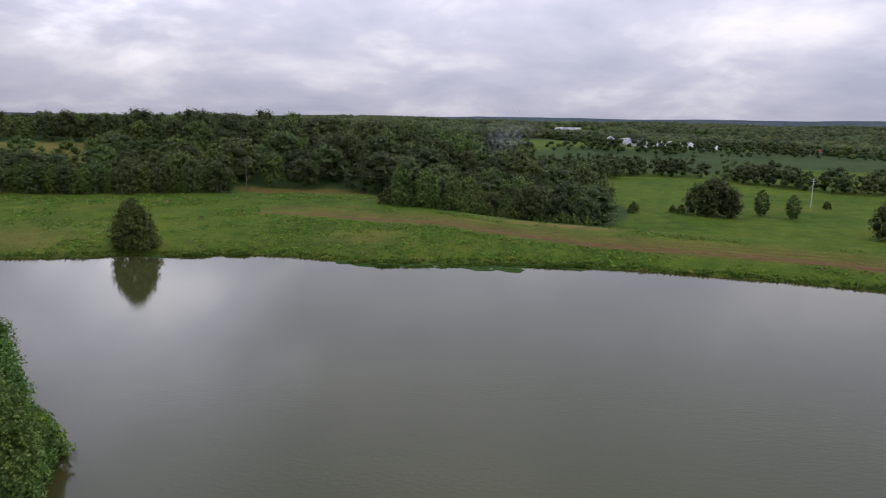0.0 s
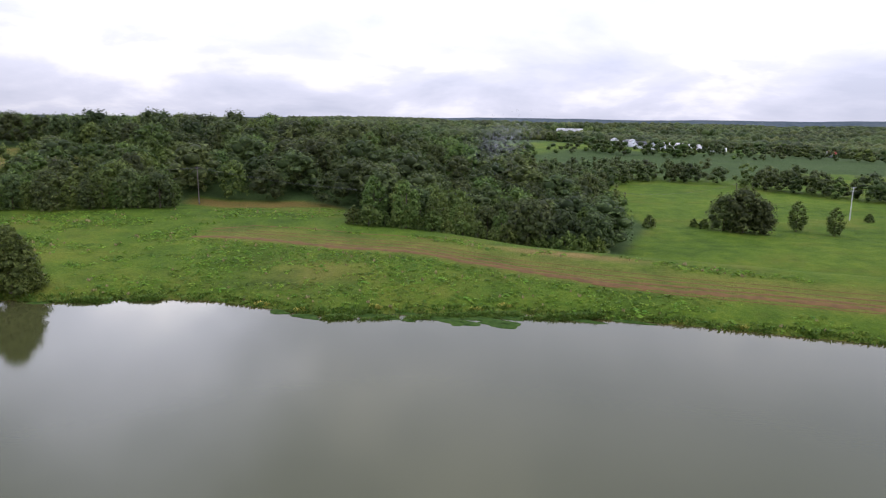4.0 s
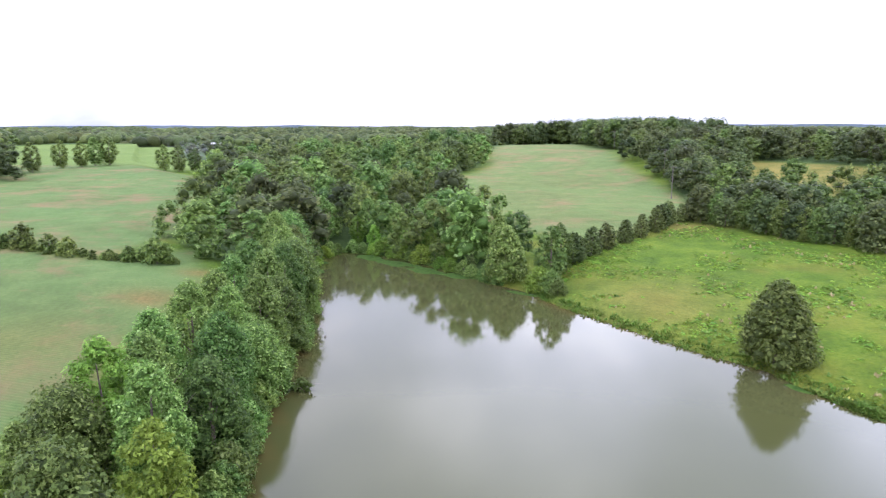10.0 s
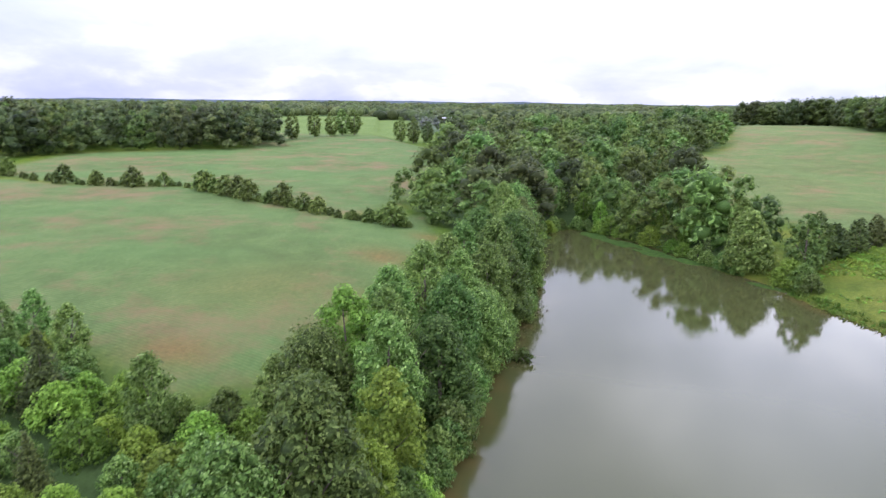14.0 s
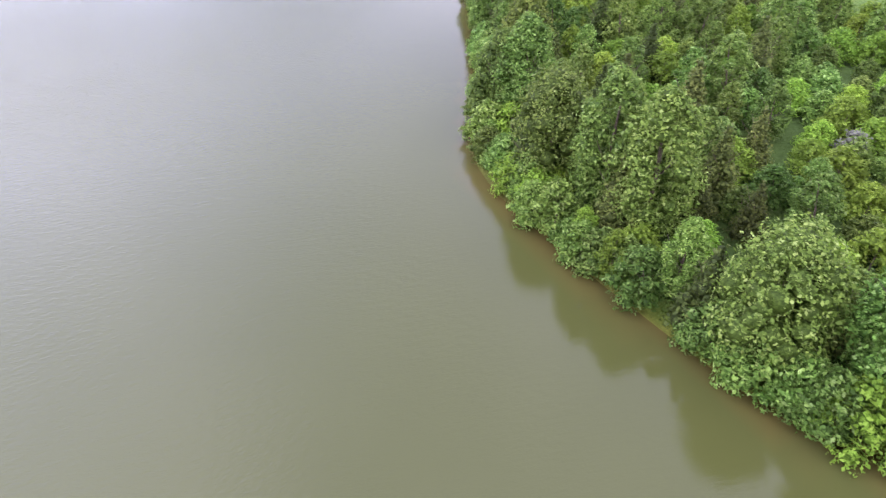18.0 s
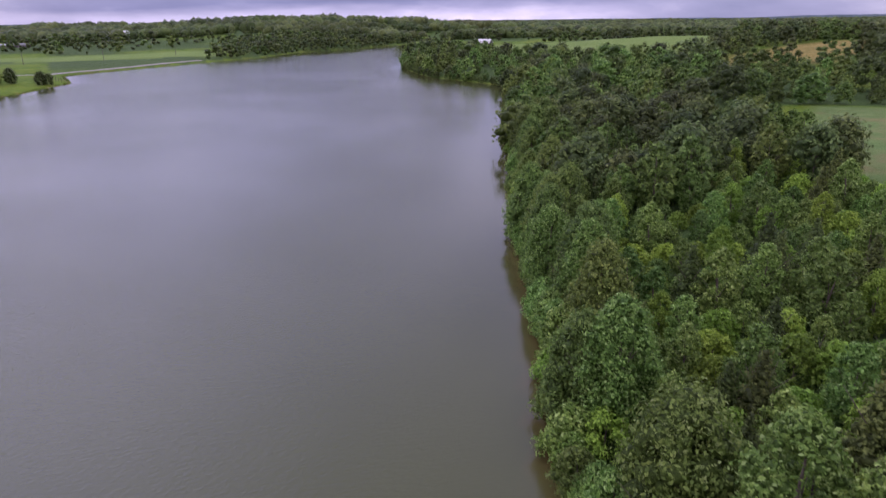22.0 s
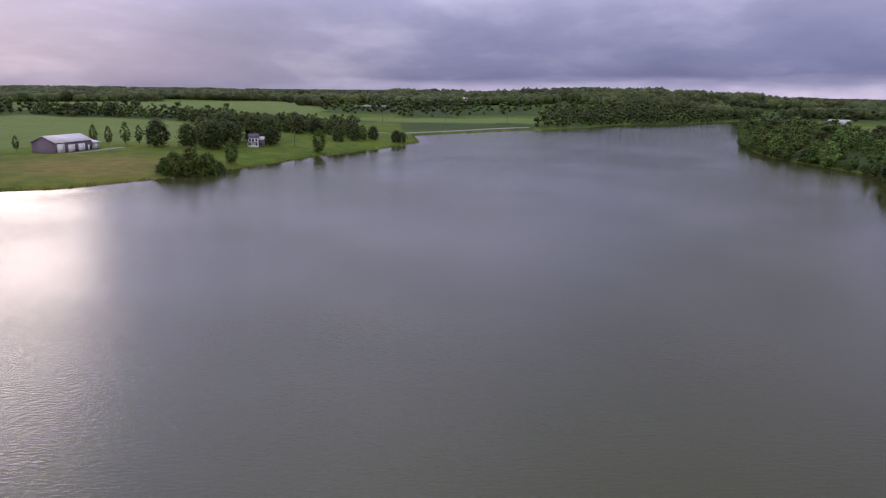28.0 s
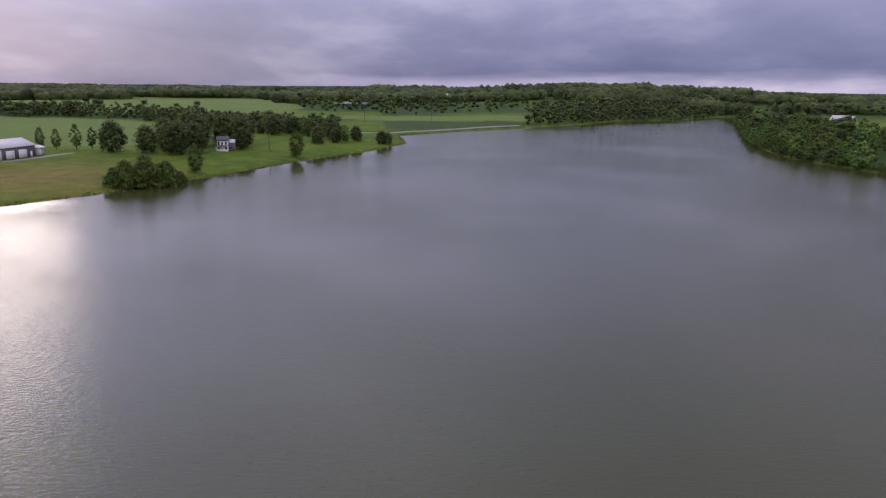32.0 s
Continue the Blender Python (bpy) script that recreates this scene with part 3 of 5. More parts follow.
lake = tagged(new("water", water_mesh), "murky green-grey lake water with faint ripples", "lake", kind="structure")


# ---------- trees ----------
def tube(rings, sides=7):
    """Vertices and quads of a tapered tube through (centre, radius) rings."""
    vs, fs = [], []
    for i, (c, r) in enumerate(rings):
        for k in range(sides):
            a = 6.2832 * k / sides
            vs.append((c[0] + r * math.cos(a), c[1] + r * math.sin(a), c[2]))
        if i:
            for k in range(sides):
                j = (k + 1) % sides
                fs.append(((i - 1) * sides + k, (i - 1) * sides + j, i * sides + j, i * sides + k))
    return vs, fs


def trunk_mesh(name, height, radius, seed, limbs=4):
    rng = np.random.RandomState(seed)
    vs, fs = tube([((0, 0, -0.4), radius * 1.5), ((0, 0, 0.5), radius), ((rng.normal(0, .1), rng.normal(0, .1), height * .35), radius * .8), ((rng.normal(0, .2), rng.normal(0, .2), height * .8), radius * .25)])
    for k in range(limbs):
        a, z0 = rng.uniform(0, 6.28), height * rng.uniform(0.25, 0.5)
        ln = height * rng.uniform(0.2, 0.3)
        v2, f2 = tube([((0, 0, z0), radius * .45), ((math.cos(a) * ln * .5, math.sin(a) * ln * .5, z0 + ln * .5), radius * .3), ((math.cos(a) * ln, math.sin(a) * ln, z0 + ln * 1.1), radius * .1)], 5)
        o = len(vs)
        vs += v2; fs += [tuple(q + o for q in f) for f in f2]
    return np_mesh(name, vs, fs, [BARK], True)


def ball_arrays(n=2):
    """A sphere of quads, from a cube whose faces hold n by n of them."""
    ids, vs, fs = {}, [], []

    def vid(p):
        if p not in ids:
            ids[p] = len(vs)
            q = np.array(p, float) / n
            vs.append(q / np.linalg.norm(q))
        return ids[p]
    for ax in range(3):
        for sg in (-n, n):
            for i in range(-n, n, 2):
                for j in range(-n, n, 2):
                    quad = []
                    for di, dj in ((0, 0), (2, 0), (2, 2), (0, 2))[::1 if sg > 0 else -1]:
                        p = [0, 0, 0]
                        p[ax], p[(ax + 1) % 3], p[(ax + 2) % 3] = sg, i + di, j + dj
                        quad.append(vid(tuple(p)))
                    fs.append(quad)
    return np.array(vs), np.array(fs)


BALL_V, BALL_F = ball_arrays()


def crown_arrays(seed, height, radius, low, lobes, leaves, size, form="round", droop=0.25, grow=0.60, lift=0.35, stretch=0.9, loose=0.5):
    """Leaf sprays on the skin of overlapping lobes that fill a crown; each leaf is a small bent quad, each lobe closed by an inner mass of leaves."""
    rng = np.random.RandomState(seed)
    cs, rs = [], []
    for k in range(lobes):
        u = (k + 0.5) / lobes
        if form == "cone":
            prof, zz = ((1 - u) ** 0.8 * 0.95 + 0.05) * rng.uniform(0.8, 1.15), low + (height - low) * u
            lr = radius * (0.38 * (1 - u) + 0.15) * rng.uniform(0.8, 1.3)
        elif form == "oval":
            prof, zz = math.sin(math.pi * (0.16 + 0.80 * u)) ** 0.7, low + (height - low) * (0.06 + 0.88 * u)
            lr = radius * rng.uniform(0.25, 0.42) * (1.05 - 0.45 * u)
        elif form == "dome":
            prof, zz = math.sqrt(max(0.03, 1 - (0.98 * u) ** 1.7)), low + (height - low) * (0.07 + 0.86 * u)
            lr = radius * rng.uniform(0.25, 0.40) * (1.0 - 0.3 * u)
        elif form == "pear":
            prof, zz = min(1.0, 0.62 + 2.2 * u) * (1 - 0.86 * max(0, u - 0.18) ** 1.25), low + (height - low) * (0.05 + 0.9 * u)
            lr = radius * rng.uniform(0.26, 0.4) * (1.1 - 0.55 * u)
        else:
            prof, zz = math.sin(math.pi * (0.22 + 0.70 * u)) ** 0.6, low + (height - low) * (0.08 + 0.84 * u)
            lr = radius * rng.uniform(0.27, 0.46)
        a = k * 2.39996 + rng.uniform(-.4, .4)
        off = max(0, radius * prof - lr * 0.9) * rng.uniform(0.75, 1.08)
        cs.append((off * math.cos(a), off * math.sin(a), zz)); rs.append(lr)
    cs, rs = np.array(cs), np.array(rs)
    pick = rng.choice(lobes, leaves, p=rs ** 2 / (rs ** 2).sum())
    d = rng.normal(size=(leaves, 3)); d[:, 2] += 0.35
    d /= np.linalg.norm(d, axis=1)[:, None]
    r = rs[pick] * rng.uniform(0.62, 1.22, leaves)
    p = cs[pick] + d * r[:, None] * np.array([1, 1, stretch])
    # keep what is not buried deep inside another lobe
    depth = np.min(np.linalg.norm((p[:, None] - cs[None]) / np.array([1, 1, stretch]), axis=2) / rs[None], axis=1)
    keep = (depth > 0.56) & (p[:, 2] > low * 0.5)
    p, d = p[keep], d[keep]
    n = len(p)
    nrm = d + rng.normal(0, loose, (n, 3)); nrm[:, 2] += lift
    nrm /= np.linalg.norm(nrm, axis=1)[:, None]
    t = np.cross(nrm, rng.normal(size=(n, 3))); t /= np.linalg.norm(t, axis=1)[:, None]
    b = np.cross(nrm, t)
    s = size * rng.uniform(0.6, 1.35, (n, 1))
    q = np.stack([p - t * s, p + b * s * .62 - nrm * s * droop * .4, p + t * s - nrm * s * droop, p - b * s * .62 - nrm * s * droop * .4], 1)
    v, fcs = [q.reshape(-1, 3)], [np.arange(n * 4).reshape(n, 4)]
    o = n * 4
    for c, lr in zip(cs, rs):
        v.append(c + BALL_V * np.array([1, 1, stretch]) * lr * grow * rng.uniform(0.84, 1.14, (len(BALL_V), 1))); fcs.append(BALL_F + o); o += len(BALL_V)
    return np.concatenate(v), np.concatenate(fcs)


def make_tree(name, label, category, seed, height, radius, low, lobes, leaves, size, form="round", leaf=None, trunk_r=0.22, group=""):
    base = tagged(new(name), label, category, group)
    t = new("trunk", trunk_mesh("trunk", height, trunk_r, seed))
    t.parent = base
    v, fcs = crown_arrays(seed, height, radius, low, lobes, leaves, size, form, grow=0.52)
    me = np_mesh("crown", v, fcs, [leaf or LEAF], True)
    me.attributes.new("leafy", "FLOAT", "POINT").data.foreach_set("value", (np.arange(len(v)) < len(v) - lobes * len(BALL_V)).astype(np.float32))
    c = new("crown", me)
    c.parent = base
    return base


def placed(x, y, scale=1.0, turn=0.0, sink=0.1):
    return Matrix.Translation((x, y, ground_at(x, y) - sink)) @ Matrix.Rotation(turn, 4, "Z") @ Matrix.Diagonal((scale, scale, scale, 1))


def inside(poly, x, y):
    c, n = False, len(poly)
    for i in range(n):
        (ax, ay), (bx, by) = poly[i], poly[(i + 1) % n]
        if (ay > y) != (by > y) and x < (bx - ax) * (y - ay) / (by - ay) + ax:
            c = not c
    return c


def scatter(poly, gap, seed, shore=1.0, limit=5000):
    """Points in a polygon on land, no two nearer than gap."""
    rng = random.Random(seed)
    xs, ys = [p[0] for p in poly], [p[1] for p in poly]
    cells, out = {}, []
    area = (max(xs) - min(xs)) * (max(ys) - min(ys))
    cand = np.array([(rng.uniform(min(xs), max(xs)), rng.uniform(min(ys), max(ys))) for _ in range(int(area / gap ** 2 * 5))])
    dist = shore_distance(cand[:, 0], cand[:, 1])
    for (x, y), d in zip(cand, dist):
        if d < shore or not inside(poly, x, y):
            continue
        i, j = int(x // gap), int(y // gap)
        if any((x - a) ** 2 + (y - b) ** 2 < gap * gap for di in (-1, 0, 1) for dj in (-1, 0, 1) for a, b in cells.get((i + di, j + dj), ())):
            continue
        cells.setdefault((i, j), []).append((x, y)); out.append((float(x), float(y)))
        if len(out) >= limit:
            break
    return out


def joined(name, label, category, protos, spots, mats, kind="stuff"):
    """Many plants as one object: each spot is x, y, scale, turn, proto; the mesh keeps one material per proto."""
    by = {}
    for x, y, s, t, k in spots:
        by.setdefault(k, []).append((x, y, s, t))
    vs, fs, mi, o, tones, leafy = [], [], [], 0, [], []
    for k, rows in by.items():
        v, f = protos[k][:2]
        a = np.array(rows)
        h = relief(a[:, 0], a[:, 1]) - 0.1
        co, si = np.cos(a[:, 3])[:, None], np.sin(a[:, 3])[:, None]
        sz = a[:, 2][:, None]
        sx = sz * np.random.RandomState(len(rows)).uniform(0.85, 1.4, (len(rows), 1))
        P = np.stack([(v[:, 0] * co - v[:, 1] * si) * sx + a[:, :1], (v[:, 0] * si + v[:, 1] * co) * sx + a[:, 1:2], v[:, 2] * sz + h[:, None]], -1)
        n = len(rows)
        F = (f[None] + (np.arange(n) * len(v))[:, None, None] + o).reshape(-1, f.shape[1])
        vs.append(P.reshape(-1, 3)); fs.append(F); mi.append(np.full(len(F), protos[k][2])); o += n * len(v)
        tones.append(np.repeat(np.random.RandomState(n + k).uniform(0, 1, n), len(v)))
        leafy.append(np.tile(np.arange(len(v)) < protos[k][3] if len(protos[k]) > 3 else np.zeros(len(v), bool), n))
    me = np_mesh(name, np.concatenate(vs), np.concatenate(fs), mats, True, np.concatenate(mi))
    me.attributes.new("tone", "FLOAT", "POINT").data.foreach_set("value", np.concatenate(tones).astype(np.float32))
    me.attributes.new("leafy", "FLOAT", "POINT").data.foreach_set("value", np.concatenate(leafy).astype(np.float32))
    return tagged(new(name, me), label, category, kind=kind)


# ---------- tree kinds ----------
rng = random.Random(4)
KIND = {}


def kind(key, name, label, category, seed, height, radius, low, lobes, leaves, size, form, leaf, trunk_r=0.22):
    KIND[key] = dict(args=(name, label, category, seed, height, radius, low, lobes, leaves, size, form, leaf, trunk_r), made=None, height=height)


kind("oval_a", "tree", "tall rounded green broadleaf tree on the wooded point", "tree", 21, 12, 3.6, 0.3, 80, 14000, 0.17, "oval", LEAF)
kind("oval_b", "tree", "tall lobed green broadleaf tree with pale leaf tips", "tree", 22, 12, 3.2, 0.3, 70, 12000, 0.17, "oval", LEAF)
kind("round_a", "tree", "broad spreading green tree at the water's edge", "tree", 23, 10, 4.3, 0.2, 76, 14000, 0.17, "round", LEAF)
kind("round_b", "tree", "dense dark green rounded tree", "tree", 24, 10, 3.9, 0.2, 60, 11500, 0.17, "dome", LEAF_WOOD)
kind("young", "young_tree", "bright yellow-green young tree among darker crowns", "tree", 25, 9, 2.6, 0.4, 34, 5600, 0.18, "oval", LEAF_BRIGHT, 0.12)
kind("shrub_a", "shrub", "leafy green shrub in the thicket on the point", "shrub", 26, 4, 2.6, 0.0, 22, 2800, 0.175, "dome", LEAF, 0.07)
kind("shrub_b", "shrub", "yellow-green shrub in the thicket on the point", "shrub", 27, 3.6, 2.7, 0.0, 21, 2800, 0.175, "dome", LEAF_BRIGHT, 0.07)
kind("cedar", "cedar_tree", "olive-brown cedar tree with needles to the ground", "tree", 28, 6.5, 2.3, 0.1, 44, 3400, 0.17, "cone", LEAF_CEDAR, 0.12)
kind("sapling", "sapling", "slender mid-green young tree rising out of the thicket", "tree", 29, 8, 2.4, 0.3, 34, 4800, 0.175, "oval", LEAF, 0.12)
kind("dead", "dead_shrub", "leafless silver-grey shrub in the green thicket", "shrub", 30, 3.4, 1.7, 0.3, 14, 700, 0.14, "round", LEAF_GREY, 0.06)
kind("mid_oval", "field_tree", "green broadleaf tree seen across the fields", "tree", 31, 12, 4.0, 0.6, 30, 1600, 0.42, "oval", LEAF_WOOD)
kind("mid_round", "round_tree", "round dark green tree seen across the fields", "tree", 32, 10, 4.8, 0.4, 30, 1600, 0.45, "round", LEAF_DARK)
kind("slim", "field_tree", "slim green tree in a row beside a shed", "tree", 38, 10, 2.3, 1.4, 24, 900, 0.36, "oval", LEAF_WOOD, 0.18)
kind("willow", "willow", "spreading dark green willow at the waterline", "tree", 37, 9, 4.6, 0.0, 36, 1800, 0.42, "dome", LEAF_WOOD, 0.25)
kind("lone", "lone_tree", "dense dark green bushy tree alone on the grassy shore", "tree", 33, 10.5, 5.0, 0.0, 74, 7000, 0.33, "dome", LEAF_WOOD, 0.3)
kind("pale", "tree", "pale green tree with layered foliage beside the inlet", "tree", 34, 11, 4.9, 0.1, 56, 4200, 0.36, "dome", LEAF)
kind("hedge", "hedge_bush", "dark green bush in a hedge between fields", "shrub", 35, 5, 3.0, 0.0, 16, 560, 0.42, "dome", LEAF_WOOD, 0.1)
kind("row_cedar", "cedar_tree", "dark cedar tree in a row along the meadow", "tree", 36, 6.5, 2.7, 0.0, 36, 1300, 0.30, "pear", LEAF_CEDAR, 0.12)


def plant(key, x, y, height, turn=None, label="", group=""):
    """One tree of a kind, scaled to a height, standing on the ground."""
    k = KIND[key]
    s = height / k["height"]
    turn = rng.uniform(0, 6.28) if turn is None else turn
    mt = placed(x, y, s, turn)
    if k["made"] is None:
        ob = k["made"] = make_tree(*k["args"])
        ob.matrix_basis = mt
    else:
        ob = copy_thing(k["made"], Matrix.Translation(mt.translation) @ Matrix.Rotation(turn, 4, "Z"))
        ob.scale = (s, s, s)
    if label:
        ob["label"] = label
    if group:
        ob["group"] = group
    return ob


taken = []


def free(x, y, gap):
    if any((x - a) ** 2 + (y - b) ** 2 < gap * gap for a, b in taken):
        return False
    taken.append((x, y))
    return True


# ---------- the wooded point ----------
SHORE_TREES = [("oval_a", -38, 13, 11), ("round_a", -34.6, 23, 9.4), ("oval_b", -35.3, 29.5, 12), ("oval_a", -36, 34, 12), ("oval_b", -33.8, 40.2, 6.6),
               ("round_a", -34.6, 47, 9.4), ("oval_a", -37.8, 52.6, 11.2), ("oval_a", -42, 57.4, 12.4), ("round_b", -47, 61, 13.5), ("young", -51.5, 65, 7.5), ("young", -56, 66, 10.5),
               ("oval_b", -61, 66, 12.5), ("young", -66, 62.5, 12.5), ("round_b", -68, 71, 10.5), ("oval_b", -69, 66, 12), ("oval_a", -77, 73, 12), ("round_a", -82, 77, 9.5),
               ("oval_b", -87, 75, 12), ("oval_a", -93, 79.5, 12.5), ("round_b", -99, 83, 11), ("oval_a", -104, 82, 13), ("oval_b", -111, 86, 13), ("round_a", -118, 88.5, 12),
               ("oval_a", -126, 89, 13), ("round_b", -134, 92, 12), ("oval_b", -141, 90, 13.5), ("round_a", -149, 94, 12),
               ("oval_a", -76, 66.5, 12), ("oval_b", -84, 70.5, 13), ("oval_a", -92, 74, 12.5), ("oval_b", -100, 77, 12.5), ("oval_a", -108, 80.5, 13.5), ("round_a", -62, 60, 9.5), ("young", -31.6, 32.4, 4.2), ("young", -31.4, 36.2, 4.6), ("young", -36.3, 56.2, 3.4), ("young", -46, 63.8, 4.4)]
for key, x, y, hgt in SHORE_TREES:
    taken.append((x, y))
    plant(key, x, y, hgt, group="trees on the point")
for x, y, hgt in ((-33.4, 43, 6.4), (-41, 39, 4.6), (-47, 33, 5.5), (-44, 20, 6.5), (-58, 22, 7), (-52, 14, 6), (-63, 5, 6.5), (-54, 3, 7)):
    taken.append((x, y))
    plant("cedar", x, y, hgt, group="cedars on the point")
WATERLINE = SHORES["inlet"] + SHORES["point"] + SHORES["west_bank"][:5]
step = 0.0
for (ax, ay), (bx, by) in zip(WATERLINE, WATERLINE[1:]):
    ln = math.hypot(bx - ax, by - ay)
    while step < ln:
        x, y = ax + (bx - ax) * step / ln, ay + (by - ay) * step / ln
        nx, ny = (by - ay) / ln, -(bx - ax) / ln      # towards the land
        if shore_distance(np.array([x + nx]), np.array([y + ny]))[0] < 0:
            nx, ny = -nx, -ny
        o = rng.uniform(0.3, 1.3) if y > 26 else rng.uniform(0.9, 2.2)
        bare = math.hypot(x + 31.5, y - 41) < 2.2
        if not bare:
            r = rng.random()
            plant("shrub_b" if r < (0.10 if x > -118 else 0.4) else "sapling" if r > 0.86 and y > -10 else "shrub_a", x + nx * o, y + ny * o, rng.uniform(2.4, 4.4), label="leafy shrub leaning over the lake edge", group="waterside shrubs")
        step += rng.uniform(1.5, 2.3) * (1 if y > -10 and x > -80 else 1.9)
    step -= ln
THICKET = [(-33, 50), (-31, 20), (-36, 8), (-60, -36), (-92, -94), (-128, -94), (-110, -26), (-82, 16), (-78, 30), (-63, 46), (-64, 56), (-56, 61), (-45, 55)]
for x, y in scatter(THICKET, 2.6, 41, 2.0):
    if not free(x, y, 2.0 if y > 2 else 2.7):
        continue
    edge = float(shore_distance(np.array([x]), np.array([y]))[0])
    r = rng.random()
    if y < 12 and edge < 9:
        if r < 0.46:
            plant("oval_a" if r < .13 else "oval_b" if r < .22 else "round_b", x, y, rng.uniform(6.5, 11.5), group="trees on the point")
        elif r < 0.62:
            plant("cedar", x, y, rng.uniform(4.5, 7.6), group="cedars on the point")
        elif r < 0.78:
            plant("sapling", x, y, rng.uniform(5, 8.5), group="trees on the point")
        else:
            plant("shrub_a" if r < 0.92 else "shrub_b", x, y, rng.uniform(3, 4.6), group="shrubs on the point")
    elif y < -20 and r < 0.45:
        plant("mid_oval" if r < .25 else "mid_round", x, y, rng.uniform(7, 11), group="trees on the point")
    elif r < 0.32:
        plant("shrub_a", x, y, rng.uniform(2.2, 3.6), group="shrubs on the point")
    elif r < 0.64:
        plant("shrub_b", x, y, rng.uniform(2.0, 3.8), group="shrubs on the point")
    elif r < 0.73:
        plant("cedar", x, y, rng.uniform(4.5, 7.6), group="cedars on the point")
    elif r < 0.95:
        plant("sapling", x, y, rng.uniform(4.2, 7.8), group="trees on the point")
    else:
        plant("young", x, y, rng.uniform(4.5, 6.5), group="trees on the point")

plant("dead", -54.1, 36.2, 3.0)

# ---------- meadow, inlet corner, hedges ----------
plant("lone", -66.5, 141.8, 11.2, 0.4)
plant("pale", -123.5, 132.5, 11.5, 1.0)
plant("mid_oval", -116, 138.5, 11.5, label="grey-green tree at the corner of the inlet")
plant("mid_oval", -119.5, 143, 10.5)
plant("shrub_a", -111, 135.5, 4.2), plant("shrub_a", -108.5, 135.3, 3.2), plant("shrub_b", -114, 134.8, 4.6)
for x, y, hgt in ((-174, 119.5, 12), (-167, 125, 11), (-159, 129.5, 12.5), (-151, 132.5, 11.5), (-143, 135.5, 12), (-135, 137.5, 11), (-177, 108, 12.5), (-173, 99, 12), (-165, 96.5, 11)):
    plant("oval_a" if hgt > 11.6 else "oval_b", x, y, hgt, label="tall green tree at the head of the inlet", group="inlet trees")
for x, y, hgt in ((-166, 118.5, 7), (-158, 124, 6), (-150, 127.5, 7.5), (-143, 129.5, 8), (-172, 116, 8)):
    plant("young", x, y, hgt, label="pale yellow-green willow at the head of the inlet", group="inlet willows")
plant("cedar", -135.5, 130.5, 4.6, label="rust-brown bush beside the inlet")
for i in range(17):
    u = i / 16
    x, y = -122.5 - 33 * u + rng.uniform(-1, 1), 148 + 66 * u + rng.uniform(-1.5, 1.5)
    plant("row_cedar", x, y, rng.uniform(4.8, 7.4), group="cedar row")
for x, y, hgt in ((102, 251, 14.5), (107, 249, 11), (97, 254, 12), (121, 254, 10.5), (129, 246, 9.5), (137, 203, 12), (141, 206, 10)):
    plant("mid_round" if hgt > 10.6 else "mid_oval", x, y, hgt, label="round green tree standing in the low pasture", group="pasture trees")
for x, y, hgt in ((74, 259, 4.5), (90, 262, 3), (92, 258, 3.5), (158, 275, 3.4), (176, 268, 2.6), (183, 266, 2.4)):
    plant("hedge", x, y, hgt, label="small dark bush in the low pasture", group="pasture bushes")
for x, y in scatter([(-18, 196), (-3, 195), (14, 200), (28, 197.5), (42, 200), (46, 208), (44, 232), (-10, 226)], 6.2, 43):
    plant(rng.choice(("mid_oval", "mid_oval", "mid_round")), x, y, rng.uniform(8, 13.5), label="green tree in the grove behind the dam", group="grove trees")
for i in range(17):
    u = i / 16
    x, y = -17 + 60 * u, 193.5 + 6 * u + rng.uniform(-.8, .8)
    plant("hedge", x, y, rng.uniform(3, 6), label="low green bush on the edge of the grove", group="grove bushes")
for i in range(26):
    u = i / 25
    x, y = np.interp(u, (0, .34, .66, 1), (-146, -118, -94, -69)), np.interp(u, (0, .34, .66, 1), (206, 206, 209, 217))
    plant("mid_oval" if i % 3 else "mid_round", x + rng.uniform(-1, 1), y + rng.uniform(-1, 2), rng.uniform(7, 11), label="green tree in the hedge behind the meadow", group="meadow hedge")
HEDGE_W = [(-232, -62), (-201, -17), (-199, 11), (-174, 34), (-153, 57), (-146, 71)]
for i in range(64):
    u = i / 63 * 5
    k = min(int(u), 4)
    x = HEDGE_W[k][0] + (HEDGE_W[k + 1][0] - HEDGE_W[k][0]) * (u - k)
    y = HEDGE_W[k][1] + (HEDGE_W[k + 1][1] - HEDGE_W[k][1]) * (u - k)
    plant("hedge", x + rng.uniform(-1, 1), y + rng.uniform(-1, 1), rng.choice((1.6, 2.0, 2.2, 2.6, 3.2, 4.2, 5.6)), label="dark green bush in the hedge between crop fields", group="field hedge")
for x, y, hgt in ((-385, 17, 15), (-408, 27, 15), (-414, 36, 14), (-424, 42, 16), (-428, 49, 16), (-393, 76, 14), (-404, 84, 15), (-398, 92, 13)):
    plant("mid_oval", x, y, hgt, label="tall tree standing alone in far crop field", group="field trees")

